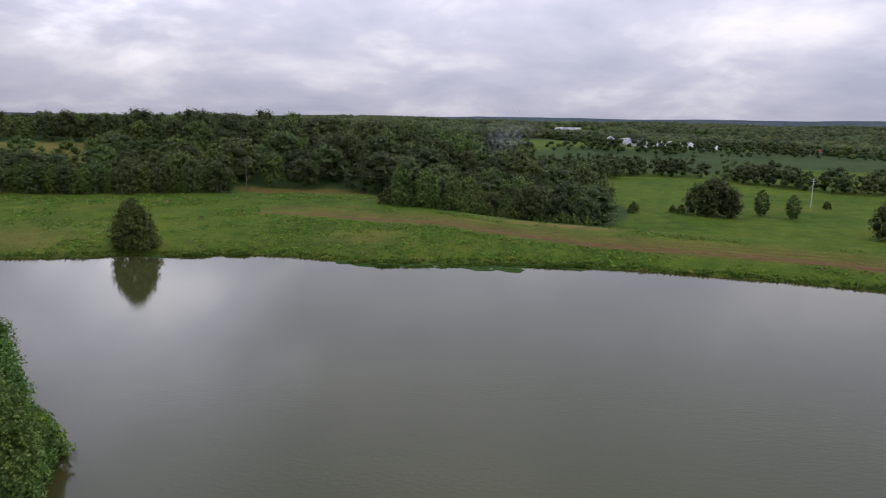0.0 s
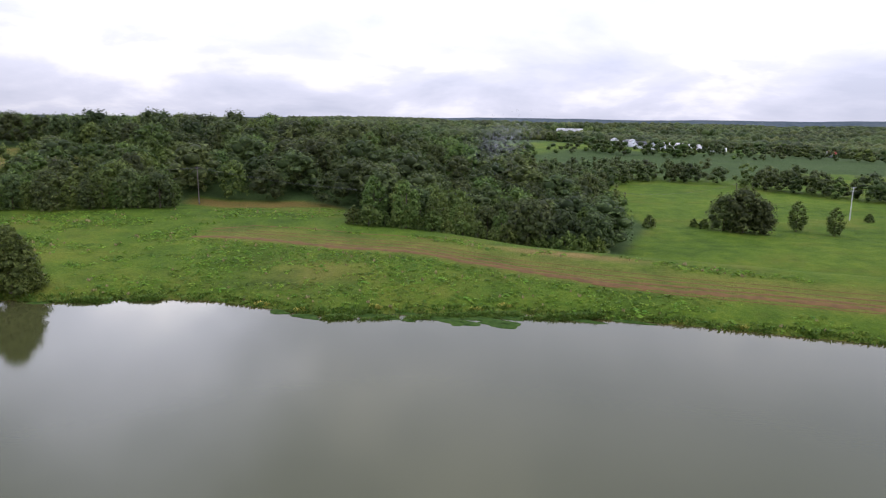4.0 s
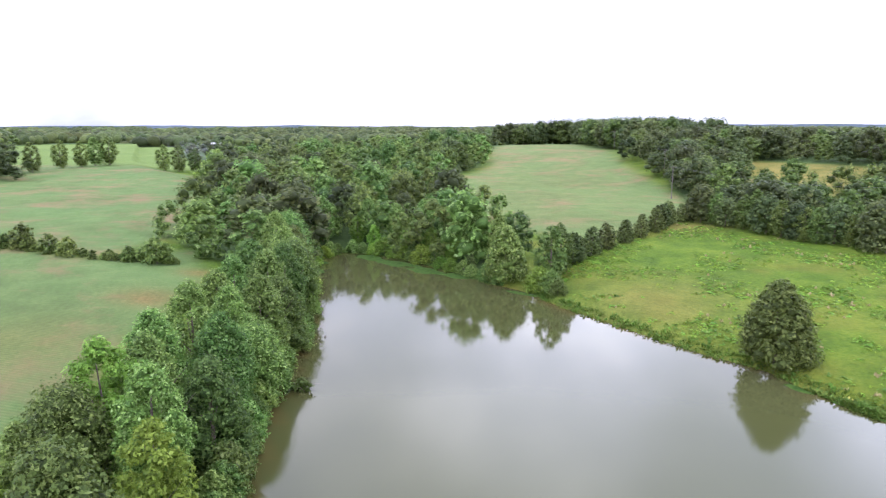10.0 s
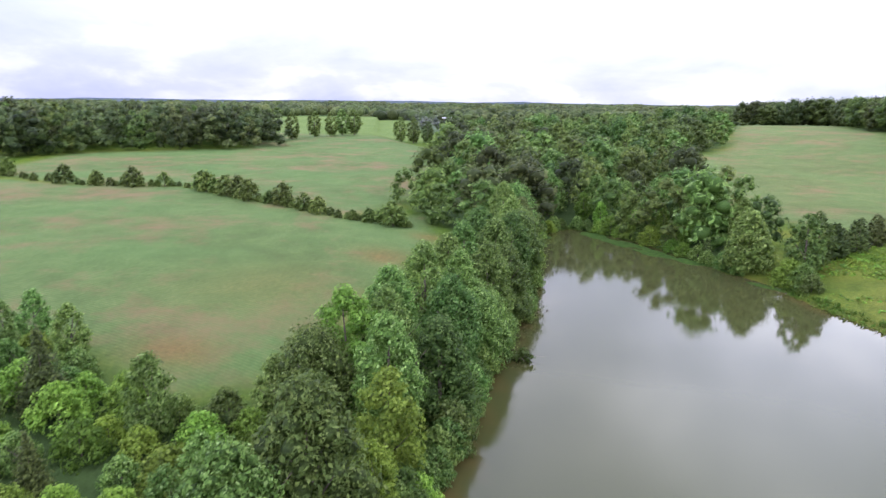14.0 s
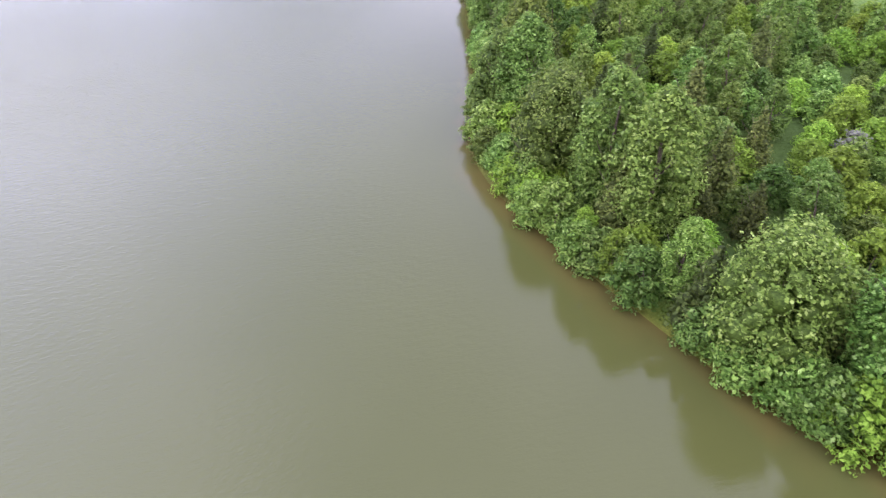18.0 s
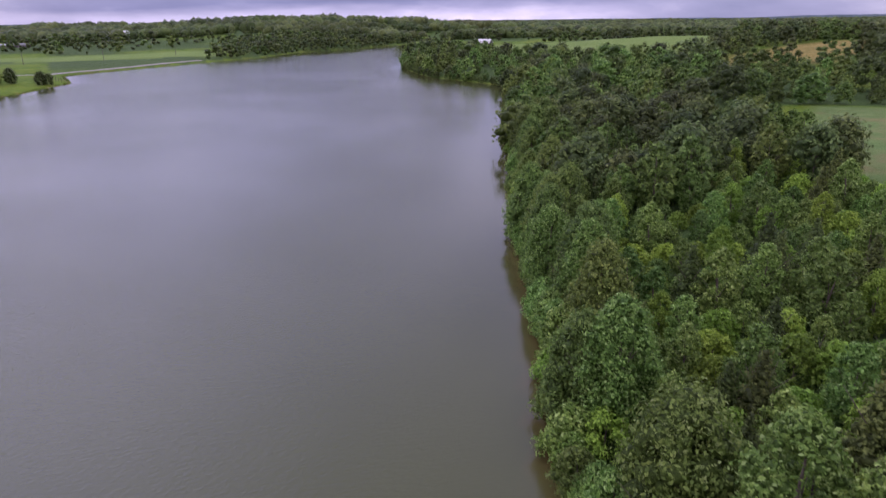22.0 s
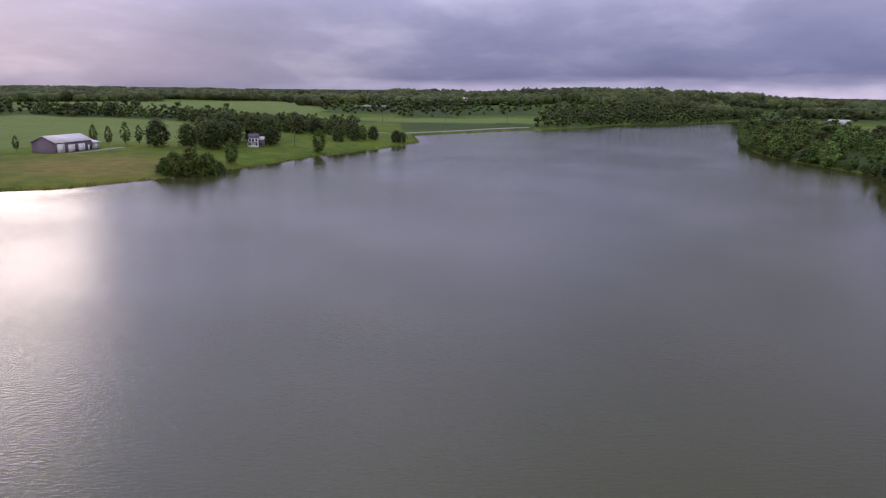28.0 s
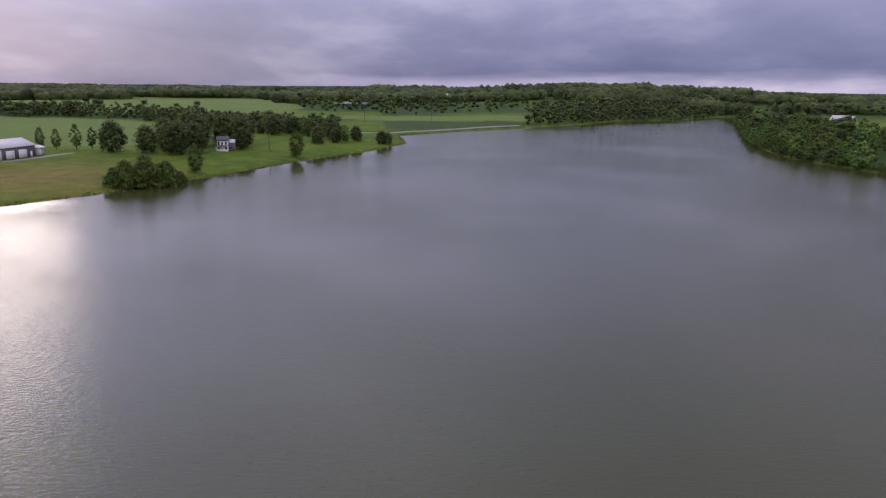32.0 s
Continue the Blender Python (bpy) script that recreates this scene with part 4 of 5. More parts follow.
# ---------- east bank trees ----------
for x, y, hgt in ((92, -203, 10.5), (87.5, -207, 9), (97, -200.5, 8.5), (90, -209, 7), (94, -206, 8), (84.5, -210.5, 5.5), (99.5, -198.5, 6)):
    plant("willow", x, y, hgt, group="waterline willows")
for x, y, hgt in ((173, -290, 9), (160, -279, 9), (153, -281, 11), (149, -286, 9.5), (180, -243, 6.5)):
    plant("slim", x, y, hgt, label="slim green tree in a row beside a shed", group="shed trees")
for x, y, hgt in ((136, -276, 12.5), (122, -276, 11), (117, -282, 10.5), (109, -272, 12), (113, -286, 12), (104, -282, 12), (124, -300, 13), (112, -305, 15), (118, -315, 16), (104, -318, 14), (98, -325, 13),
                  (87, -231, 10), (91, -303, 9.5), (64, -286, 11.5), (64, -338, 9), (57, -350, 8), (53, -356, 9), (48, -362, 8), (60, -362, 9), (34, -356, 7), (31, -360, 6), (66, -372, 10), (76, -380, 10), (86, -385, 10), (96, -380, 11)):
    plant("mid_round" if (x + y) % 3 else "mid_oval", x, y, hgt, label="green tree on the lawn of the east bank", group="lawn trees")

# ---------- woods too dense to count ----------
WOODS_MATS = [LEAF_WOOD, LEAF_DARK, LEAF_CEDAR, LEAF]


def crown_proto(seed, r, low, lobes, leaves, size, form, mat, grow=0.6):
    """Arrays of a crown 12 m high, its material, and how many of its vertices are leaves."""
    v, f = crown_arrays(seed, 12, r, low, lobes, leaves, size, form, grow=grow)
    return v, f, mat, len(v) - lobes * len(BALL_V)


P_MID = {k: crown_proto(51 + k, r, low, lob, 800, 0.50, form, mi) for k, r, low, lob, form, mi in ((0, 5.4, 1.0, 13, "round", 0), (1, 6.0, 1.5, 13, "round", 1), (2, 5.8, 1.0, 13, "dome", 0), (3, 3.2, 0.5, 14, "cone", 2), (4, 4.6, 0.5, 13, "oval", 1), (5, 5.2, 0.5, 13, "dome", 0), (6, 5.6, 0.4, 15, "round", 3), (7, 4.6, 0.4, 15, "oval", 3))}
P_LOW = {k: crown_proto(56 + k, r, 0.4, 9, 330, 0.75, form, mi, 0.66) for k, r, form, mi in ((0, 5.0, "oval", 0), (1, 5.6, "round", 1), (2, 5.2, "round", 0), (4, 4.9, "dome", 1))}
P_FAR = {k: crown_proto(61 + k, r, 0.2, 3, 60, 1.3, form, mi, 0.8) for k, r, form, mi in ((0, 6.4, "round", 0), (1, 6.8, "round", 1), (2, 6.0, "oval", 1), (4, 6.2, "round", 1))}


def grove_arrays(seed, spread, crowns):
    """A clump of close crowns for woods a kilometre off and more."""
    r = np.random.RandomState(seed)
    v, f, o = [], [], 0
    for k in range(crowns):
        a, d, h = k * 2.39996, spread * math.sqrt((k + 0.5) / crowns), r.uniform(8, 12)
        w = r.uniform(4.5, 6.5)
        v.append(BALL_V * np.array([w, w, h * 0.55]) * r.uniform(0.85, 1.15, (len(BALL_V), 1)) + np.array([math.cos(a) * d, math.sin(a) * d, h * 0.5]))
        f.append(BALL_F + o); o += len(BALL_V)
    return np.concatenate(v), np.concatenate(f)


P_FAR[5], P_FAR[6] = (*grove_arrays(5, 17, 8), 1, 8 * len(BALL_V)), (*grove_arrays(6, 19, 9), 1, 9 * len(BALL_V))


def woods(name, label, poly, gap, seed, lo, hi, kinds_, shore=1.2, protos=P_MID, gaps=()):
    r = random.Random(seed)
    spots = []
    for x, y in scatter(poly, gap, seed, shore):
        if any(inside(g, x, y) for g in gaps):
            continue
        spots.append((x, y, r.uniform(lo, hi) / 12, r.uniform(0, 6.28), r.choice(kinds_)))
    return joined(name, label, "woodland", protos, spots, WOODS_MATS)


woods("inlet_wood", "dense green broadleaf wood at the head of the inlet", [(-150, 96), (-146, 77), (-178, 71), (-222, 90), (-363, 95), (-420, 112), (-470, 260), (-411, 276), (-325, 230), (-285, 187), (-215, 160), (-168, 149), (-135, 143), (-124, 134), (-150, 126), (-180, 110)], 8.4, 71, 8.5, 16, (6, 7, 6, 5, 2, 0, 1))
woods("north_wood", "dark mixed wood on the rise behind the meadow", [(-78, 250), (-41, 250), (-26, 238), (0, 226), (45, 214), (56, 226), (66, 262), (60, 340), (0, 410), (-150, 420), (-150, 330), (-96, 300)], 8.4, 72, 10, 16.5, (1, 1, 4, 0, 3))
woods("west_wood", "green wood and scrub beyond the meadow hedge", [(-152, 216), (-120, 212), (-72, 222), (-80, 252), (-98, 300), (-150, 330), (-150, 420), (-290, 430), (-300, 330), (-215, 258), (-175, 240)], 8.4, 73, 8, 14.5, (0, 1, 2, 4), gaps=(CLEARING,))
woods("hilltop_wood", "dark wood along the top of the field hill", [(-330, 325), (-350, 335), (-480, 395), (-530, 350), (-600, 420), (-480, 480), (-350, 430)], 9, 74, 15, 21, (1, 1, 4, 0))
woods("hillside_wood", "dark wood down the side of the field hill", [(-190, 246), (-280, 290), (-330, 325), (-350, 430), (-300, 420), (-220, 330)], 9, 75, 10, 14.5, (1, 1, 4, 0))
woods("field_wood", "dark tree line behind the crop field", [(-288, -62), (-327, 8), (-345, 16), (-420, 0), (-430, -110), (-300, -150), (-250, -110)], 8.4, 75, 14, 19, (1, 4, 1, 0), protos=P_LOW)
woods("bank_wood", "green wood along the west bank", [(-88, -90), (-132, -168), (-172, -242), (-160, -290), (-155, -320), (-170, -390), (-196, -456), (-225, -520), (-262, -560), (-255, -500), (-228, -330), (-252, -228), (-210, -170), (-240, -150), (-215, -50), (-178, -86), (-128, -94)], 7.4, 76, 5.5, 12, (6, 7, 7, 5, 2, 0, 1, 3), 0.4)
woods("barn_wood", "dark wood behind the barn field", [(-255, -228), (-310, -240), (-530, -415), (-640, -330), (-420, -240), (-400, -160), (-290, -150), (-230, -180)], 8, 77, 9, 13, (1, 4, 0), gaps=(FIELD_TAN,), protos=P_LOW)
woods("east_wood", "green tree line across the far side of the hay field", [(330, -488), (230, -512), (118, -392), (96, -384), (60, -400), (70, -430), (200, -540), (340, -530)], 7, 78, 7, 11.5, (1, 4, 0), protos=P_LOW)
woods("far_bank_wood", "green trees along the far bank of the lake", [(-66, -545), (-120, -596), (-168, -668), (-245, -714), (-300, -776), (-370, -840), (-420, -960), (-230, -960), (-120, -740)], 8, 79, 8, 12, (1, 0, 4, 2), 1.0, protos=P_FAR)
woods("pasture_hedge", "tree line across the low pasture behind the dam", [(66, 330), (118, 425), (160, 405), (174, 362), (202, 328), (330, 320), (340, 345), (205, 350), (182, 385), (160, 428), (110, 450), (50, 420)], 7.5, 80, 9, 14, (1, 4, 1, 0), protos=P_LOW)


# low scrub closes the foot of the woods at the waterline
fringe, fr = [], random.Random(95)
for run, gap in ((SHORES["west_bank"][4:], 2.6), (SHORES["east_bank"][:3], 4.0)):
    for (ax, ay), (bx, by) in zip(run, run[1:]):
        ln = math.hypot(bx - ax, by - ay)
        nx, ny = (by - ay) / ln, -(bx - ax) / ln
        if shore_distance(np.array([(ax + bx) / 2 + nx]), np.array([(ay + by) / 2 + ny]))[0] < 0:
            nx, ny = -nx, -ny
        for _ in range(int(ln / gap)):
            u, o = fr.random(), fr.uniform(-0.2, 2.2)
            fringe.append((ax + (bx - ax) * u + nx * o, ay + (by - ay) * u + ny * o, fr.uniform(2.8, 5.0) / 12, fr.uniform(0, 6.28), fr.choice((0, 1, 2, 4))))
joined("bank_scrub", "low green scrub overhanging the waterline below the wood", "scrub", P_LOW, fringe, WOODS_MATS)


def far_woods(name, label, side, r1, count, gaps=()):
    """Distant tree cover: denser strips and gaps, growing coarser with distance."""
    head0, head1, r0, seed, thin = FAR_WOODS[side]
    r = np.random.RandomState(seed)
    a = np.radians(r.uniform(head0, head1, count * 3))
    d = r0 * (r1 / r0) ** r.uniform(0, 1, count * 3)
    x, y = -np.sin(a) * d, np.cos(a) * d
    ok = (far_cover(x, y, seed) > thin) & (shore_distance(x, y) > 4)
    for g in gaps:
        ok &= cover(g, x, y, 1) < 0.5
    x, y, d = x[ok][:count], y[ok][:count], d[ok][:count]
    s = r.uniform(8, 12.5, len(x)) / 12 * (1 + d / 6000)
    kinds_ = np.where(d < 900, r.choice(3, len(x)), r.choice((5, 6), len(x)))
    return joined(name, label, "woodland", P_FAR, list(zip(x, y, s, r.uniform(0, 6.28, len(x)), kinds_)), WOODS_MATS)


HAY = [(60, -415), (30, -440), (-50, -522), (-120, -590), (-110, -690), (190, -620), (330, -500)]
far_woods("far_woods_north", "distant dark woods to the north", "north", 3600, 2600, gaps=([(40, 330), (80, 620), (420, 620), (420, 300)], FIELD_NORTH, [(195, 780), (195, 940), (340, 920), (340, 780)]))
far_woods("far_woods_west", "distant dark woods beyond the western fields", "west", 3600, 2000, gaps=(FIELD_B, FIELD_HILL, FIELD_WEST))
far_woods("far_woods_south", "distant dark woods beyond the south end of the lake", "south", 3600, 2500, gaps=(FIELD_BARN, FIELD_TAN, FIELD_B, HAY, FIELD_HAY))
far_woods("far_woods_east", "distant dark woods beyond the east bank", "east", 3600, 1700, gaps=(FIELD_EAST, HAY, FIELD_FAR, FIELD_HAY))


# wooded ridges on the horizon, the blue of distant haze put into their colour
m = Mat("haze_blue_ridge", 1.0, 0.0)
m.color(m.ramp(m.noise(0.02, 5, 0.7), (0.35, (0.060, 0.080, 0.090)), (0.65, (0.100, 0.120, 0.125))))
v, f, n = [], [], 540
for k in range(n):
    a = 2 * math.pi * k / n
    x, y = -math.sin(a) * 4150, math.cos(a) * 4150
    h = 24 + 16 * float(waves(x, y, 3600, 17)) + 7 * float(waves(x, y, 900, 18)) + 2.5 * float(waves(x, y, 120, 19))
    v += [(x * 0.95, y * 0.95, -30), (x, y, h), (x * 1.03, y * 1.03, -30)]
    j = (k + 1) % n
    f += [(3 * k, 3 * j, 3 * j + 1, 3 * k + 1), (3 * k + 1, 3 * j + 1, 3 * j + 2, 3 * k + 2)]
tagged(new("backdrop", np_mesh("backdrop", v, f, [m.m], True)), "wooded ridges along the horizon, coloured blue-grey for haze", "hills", kind="structure")


# ---------- small builders ----------
def part(name, v, f, material, parent, label=""):
    ob = new(name, np_mesh(name, v, f, [material]))
    ob.parent = parent
    if label:
        ob["label"] = label
    return ob


BOX_F = [(0, 1, 2, 3), (7, 6, 5, 4), (0, 4, 5, 1), (1, 5, 6, 2), (2, 6, 7, 3), (3, 7, 4, 0)]


def box_v(x0, y0, z0, x1, y1, z1):
    return [(x0, y0, z1), (x1, y0, z1), (x1, y1, z1), (x0, y1, z1), (x0, y0, z0), (x1, y0, z0), (x1, y1, z0), (x0, y1, z0)]


def flat(name, c, rough=0.7, metal=0.0, var=0.25, scale=1.2):
    m = Mat(name, rough, 0.3)
    m.b.inputs["Metallic"].default_value = metal
    n = m.math("ADD", m.math("MULTIPLY", m.noise(scale, 5, 0.6), 0.6), m.math("MULTIPLY", m.noise(scale * 9, 3), 0.4))
    lo, hi = tuple(v * (1 - var) for v in c), tuple(min(1, v * (1 + var)) for v in c)
    m.color(m.ramp(n, (0.3, lo), (0.7, hi))).bump(n, 0.2, 0.02)
    return m.m


WALL_PURPLE = flat("weathered_maroon_metal", (0.14, 0.105, 0.13), 0.6)
ROOF_GREY = flat("weathered_grey_roof", (0.20, 0.195, 0.19), 0.6)
ROOF_PALE = flat("pale_metal_roof", (0.50, 0.48, 0.47), 0.45)
WHITE = flat("white_paint", (0.78, 0.78, 0.77), 0.5, var=0.08)
DARK_ROOF = flat("dark_shingles", (0.08, 0.08, 0.09), 0.85)
BARN_WALL = flat("black_barn_boards", (0.035, 0.033, 0.032), 0.85)
GLASS = flat("dark_window_glass", (0.03, 0.035, 0.045), 0.1, var=0.1)
POLE_WOOD = flat("grey_pole_wood", (0.11, 0.095, 0.08), 0.9)
POLE_PALE = flat("pale_concrete_pole", (0.52, 0.51, 0.48), 0.8)
GRAVEL = flat("pale_gravel", (0.21, 0.19, 0.165), 0.95, var=0.3)
DIRT = flat("red_brown_track_soil", (0.128, 0.068, 0.018), 0.95, var=0.45, scale=0.5)
CABLE = flat("weathered_cable", (0.10, 0.10, 0.105), 0.4, 0.6)
RED = flat("red_roof_paint", (0.42, 0.06, 0.05), 0.6)


def building(name, label, x, y, turn, w, d, h, rise, wall, roof, openings=(), category="building", over=0.5):
    """A gabled house: w along its ridge (local x), d across. Openings: side, place along, width, bottom, height, kind."""
    b = tagged(new(name), label, category)
    b.matrix_basis = pose(x, y, ground_at(x, y) - 0.15, 0, 0, turn)
    t = 0.25
    for s in (-1, 1):
        y0, y1 = sorted((s * d / 2, s * (d / 2 - t)))
        part("wall", box_v(-w / 2, y0, 0, w / 2, y1, h), BOX_F, wall, b)
        x0, x1 = sorted((s * w / 2, s * (w / 2 - t)))
        v = [(x0, -d / 2 + t, 0), (x0, d / 2 - t, 0), (x0, d / 2 - t, h), (x0, -d / 2 + t, h), (x0, -0.02, h + rise), (x0, 0.02, h + rise)]
        v += [(x1, *q[1:]) for q in v]
        f = [(0, 1, 2, 3), (3, 2, 5, 4), (9, 8, 7, 6), (10, 11, 8, 9), (0, 3, 9, 6), (1, 7, 8, 2), (3, 4, 10, 9), (2, 8, 11, 5)]
        part("gable_wall", v, f, wall, b)
        sl = rise / (d / 2)
        e = d / 2 + over
        zb = h - over * sl + 0.05
        v = [(-w / 2 - over, s * e, zb), (w / 2 + over, s * e, zb), (w / 2 + over, 0, h + rise + 0.05), (-w / 2 - over, 0, h + rise + 0.05)]
        v += [(q[0], q[1], q[2] + 0.16) for q in v]
        part("roof", v, [(0, 1, 2, 3), (7, 6, 5, 4), (0, 4, 5, 1), (1, 5, 6, 2), (2, 6, 7, 3), (3, 7, 4, 0)], roof, b)
        n = max(3, int(w / 2.5))
        if w > 12:
            for i in range(n + 1):
                xx = -w / 2 + w * i / n
                part("roof_seam", [(q[0] * 0 + xx + dx, q[1], q[2] + dz) for dx, dz, q in ((-.05, .0, v[4]), (.05, .0, v[4]), (.05, .0, v[7]), (-.05, .0, v[7]), (-.05, .06, v[4]), (.05, .06, v[4]), (.05, .06, v[7]), (-.05, .06, v[7]))], BOX_F, roof, b)
    for side, at, ow, z0, oh, what in openings:
        mat = GLASS if what == "window" else WHITE
        if side in "fb":
            s = -1 if side == "f" else 1
            o = s * (d / 2 + 0.03)
            v = box_v(at - ow / 2, min(o, o - s * 0.1), z0, at + ow / 2, max(o, o - s * 0.1), z0 + oh)
        else:
            s = -1 if side == "l" else 1
            o = s * (w / 2 + 0.03)
            v = box_v(min(o, o - s * 0.1), at - ow / 2, z0, max(o, o - s * 0.1), at + ow / 2, z0 + oh)
        ob = part(what, v, BOX_F, mat, b, "white roll-up garage door" if what == "garage_door" else "")
        if what == "window" and side in "fb":
            part("sill", box_v(at - ow / 2 - .1, min(o, o + s * .1), z0 - .1, at + ow / 2 + .1, max(o, o + s * .1), z0), BOX_F, WHITE, ob)
        if what == "garage_door":
            for k in range(1, 4):
                zz = z0 + oh * k / 4
                q = s * 0.03
                part("panel_joint", box_v(at - ow / 2, min(o, o + q), zz - .03, at + ow / 2, max(o, o + q), zz + .03), BOX_F, ROOF_PALE, ob)
    return b


# ---------- buildings ----------
shed = building("machine_shed", "long maroon metal shed with white garage doors", 164.2, -249.4, 81.0, 21.4, 11, 4.4, 2.4, WALL_PURPLE, ROOF_PALE,
                [("b", 7.7, 4.2, 0.2, 3.6, "garage_door"), ("b", 1.6, 4.0, 0.2, 3.0, "garage_door"), ("b", -4.4, 4.0, 0.2, 3.0, "garage_door"), ("b", -8.6, 1.0, 0.2, 2.1, "door")])
annex = building("shed_annex", "small pale grey lean-to beside the shed", 159.2, -262.6, 81, 4, 4.5, 2.8, 0.7, ROOF_PALE, ROOF_PALE, [("b", 0, 1.0, 0.1, 2.0, "door")])
house = building("house", "white two-storey farmhouse with a dark roof", 97.5, -296, 8, 5.6, 6.5, 5.6, 2.0, WHITE, DARK_ROOF,
                 [("b", -1.8, 0.9, 3.4, 1.4, "window"), ("b", 0.1, 0.9, 3.4, 1.4, "window"), ("b", 1.9, 0.9, 3.4, 1.4, "window"), ("b", -1.8, 0.9, 0.9, 1.4, "window"), ("b", 1.8, 0.9, 0.9, 1.4, "window"), ("b", 0.1, 1.0, 0.2, 2.1, "door")])
deck = part("porch_deck", box_v(-3, 3.25, 0, 3, 6.2, 0.9), BOX_F, WHITE, house, "white raised porch deck")
for i in range(4):
    part("porch_post", box_v(-2.9 + 1.9 * i, 5.95, 0.9, -2.72 + 1.9 * i, 6.13, 3.0), BOX_F, WHITE, house)
part("porch_roof", box_v(-3.1, 3.25, 3.0, 3.1, 6.4, 3.15), BOX_F, DARK_ROOF, house)
wing = building("house_wing", "dark grey side wing of the farmhouse", 94.1, -296.9, 8, 2.8, 5.5, 4.6, 1.4, WALL_PURPLE, ROOF_PALE, [("b", 0, 1.2, 1.0, 1.4, "window")])
house.scale = wing.scale = (0.8, 0.8, 0.8)
building("barn", "black wooden barn with a bright metal roof", -307, -526, -50, 15, 10, 4.0, 3.4, BARN_WALL, ROOF_PALE, [("f", 0, 4, 0.2, 4, "door")])
building("white_shed", "small white shed beside the barn", -287, -512, 30, 6, 5, 2.8, 1.4, WHITE, WHITE, [("f", 0, 1.6, 0.2, 2, "door")])
building("poultry_shed", "long low grey shed behind the hay field", 105, -822, 8, 36, 10, 2.4, 1.6, WALL_PURPLE, ROOF_GREY)
building("far_barn", "grey barn at the far edge of the hay field", -52, -940, 12, 30, 14, 4, 3.4, BARN_WALL, ROOF_PALE)
for i, (x, y, w) in enumerate(((0, -1002, 26), (30, -1004, 16), (44, -1006, 14), (10, -950, 10))):
    building("far_house", "small white house among trees on the skyline", x, y, 10, w, 9, 5.2, 2.4, WHITE, ROOF_PALE)
building("far_shed", "long white shed on the western skyline", -1490, 200, 95, 40, 16, 6, 3, WHITE, ROOF_PALE)
building("far_shed", "long grey shed with a pale roof on the north-western skyline", -905, 150, 80, 20, 8, 3, 2, WALL_PURPLE, ROOF_PALE)
building("white_cottage", "small white cottage behind the hill wood", -271, 384, 40, 9, 7, 4, 2, WHITE, ROOF_PALE)
town = random.Random(8)
for i in range(20):
    x, y = 214 + town.uniform(0, 110), 790 + town.uniform(0, 120)
    building("village_house", "pale village house among trees", x, y, town.uniform(0, 180), town.uniform(9, 17), 8, town.uniform(4.5, 6.5), 2.6, WHITE, ROOF_PALE if i % 3 else DARK_ROOF)["group"] = "village houses"
building("red_barn", "barn with a red roof beyond the low pasture", 432, 783, 20, 16, 9, 4.5, 3.4, WHITE, RED)
for x, y in ((250, 1480), (268, 1476), (284, 1470)):
    building("far_house", "pale house at the edge of a far green field", x, y, 20, 18, 10, 5, 3, WHITE, ROOF_PALE)


# ---------- poles and cables ----------
def pole(label, x, y, h, material, arms=1, turn=0.0, group="utility poles"):
    p = tagged(new("utility_pole"), label, "utility pole", group)
    p.matrix_basis = pose(x, y, ground_at(x, y), 0, 0, turn)
    v, f = tube([((0, 0, -0.5), 0.19), ((0, 0, h * .5), 0.16), ((0, 0, h), 0.12)], 8)
    part("post", v, f, material, p)
    for k in range(arms):
        z = h - 0.6 - k * 1.1
        part("crossarm", box_v(-1.3, -0.07, z, 1.3, 0.07, z + 0.14), BOX_F, material, p)
        for xx in (-1.15, -0.45, 0.45, 1.15):
            v, f = tube([((xx, 0, z + 0.14), 0.05), ((xx, 0, z + 0.28), 0.07), ((xx, 0, z + 0.36), 0.03)], 6)
            part("insulator", v, f, GLASS, p)
    return p


def cable(x0, y0, z0, x1, y1, z1, sag, r=0.012):
    c = bpy.data.curves.new("cable", "CURVE")
    c.dimensions, c.bevel_depth, c.bevel_resolution = "3D", r, 0
    s = c.splines.new("POLY")
    s.points.add(14)
    for i in range(15):
        u = i / 14
        s.points[i].co = (x0 + (x1 - x0) * u, y0 + (y1 - y0) * u, z0 + (z1 - z0) * u - sag * 4 * u * (1 - u), 1)
    c.materials.append(CABLE)
    return tagged(new("power_cable", c), "thin slack overhead power cable", "cable", "power cables")


LINE = [(-190, 236), (-112, 237), (-70, 238), (6, 234), (66, 262), (120, 300)]
for x, y in LINE:
    pole("grey wooden utility pole in front of the wood", x, y, 11.5, POLE_WOOD, 1, 84)
for (ax, ay), (bx, by) in zip(LINE, LINE[1:]):
    for o in (-1.1, 0, 1.1):
        cable(ax, ay + o, ground_at(ax, ay) + 11.2, bx, by + o, ground_at(bx, by) + 11.2, 1.8)
pole("pale concrete utility pole in the low pasture", 154, 280, 12.5, POLE_PALE, 2, 20)
for x, y in ((-230, 268), (-350, 335)):
    pole("grey wooden utility pole on the field hill", x, y, 12, POLE_WOOD, 1, 40)
for o in (-1.1, 1.1):
    cable(-230 + o, 268, ground_at(-230, 268) + 11.5, -350 + o, 335, ground_at(-350, 335) + 11.5, 2)
for x, y, h in ((80, -305, 8), (178, -300, 9), (10, -560, 9), (-45, -590, 9), (62, -535, 9)):
    pole("dark wooden utility pole on the east bank", x, y, h, POLE_WOOD, 0)


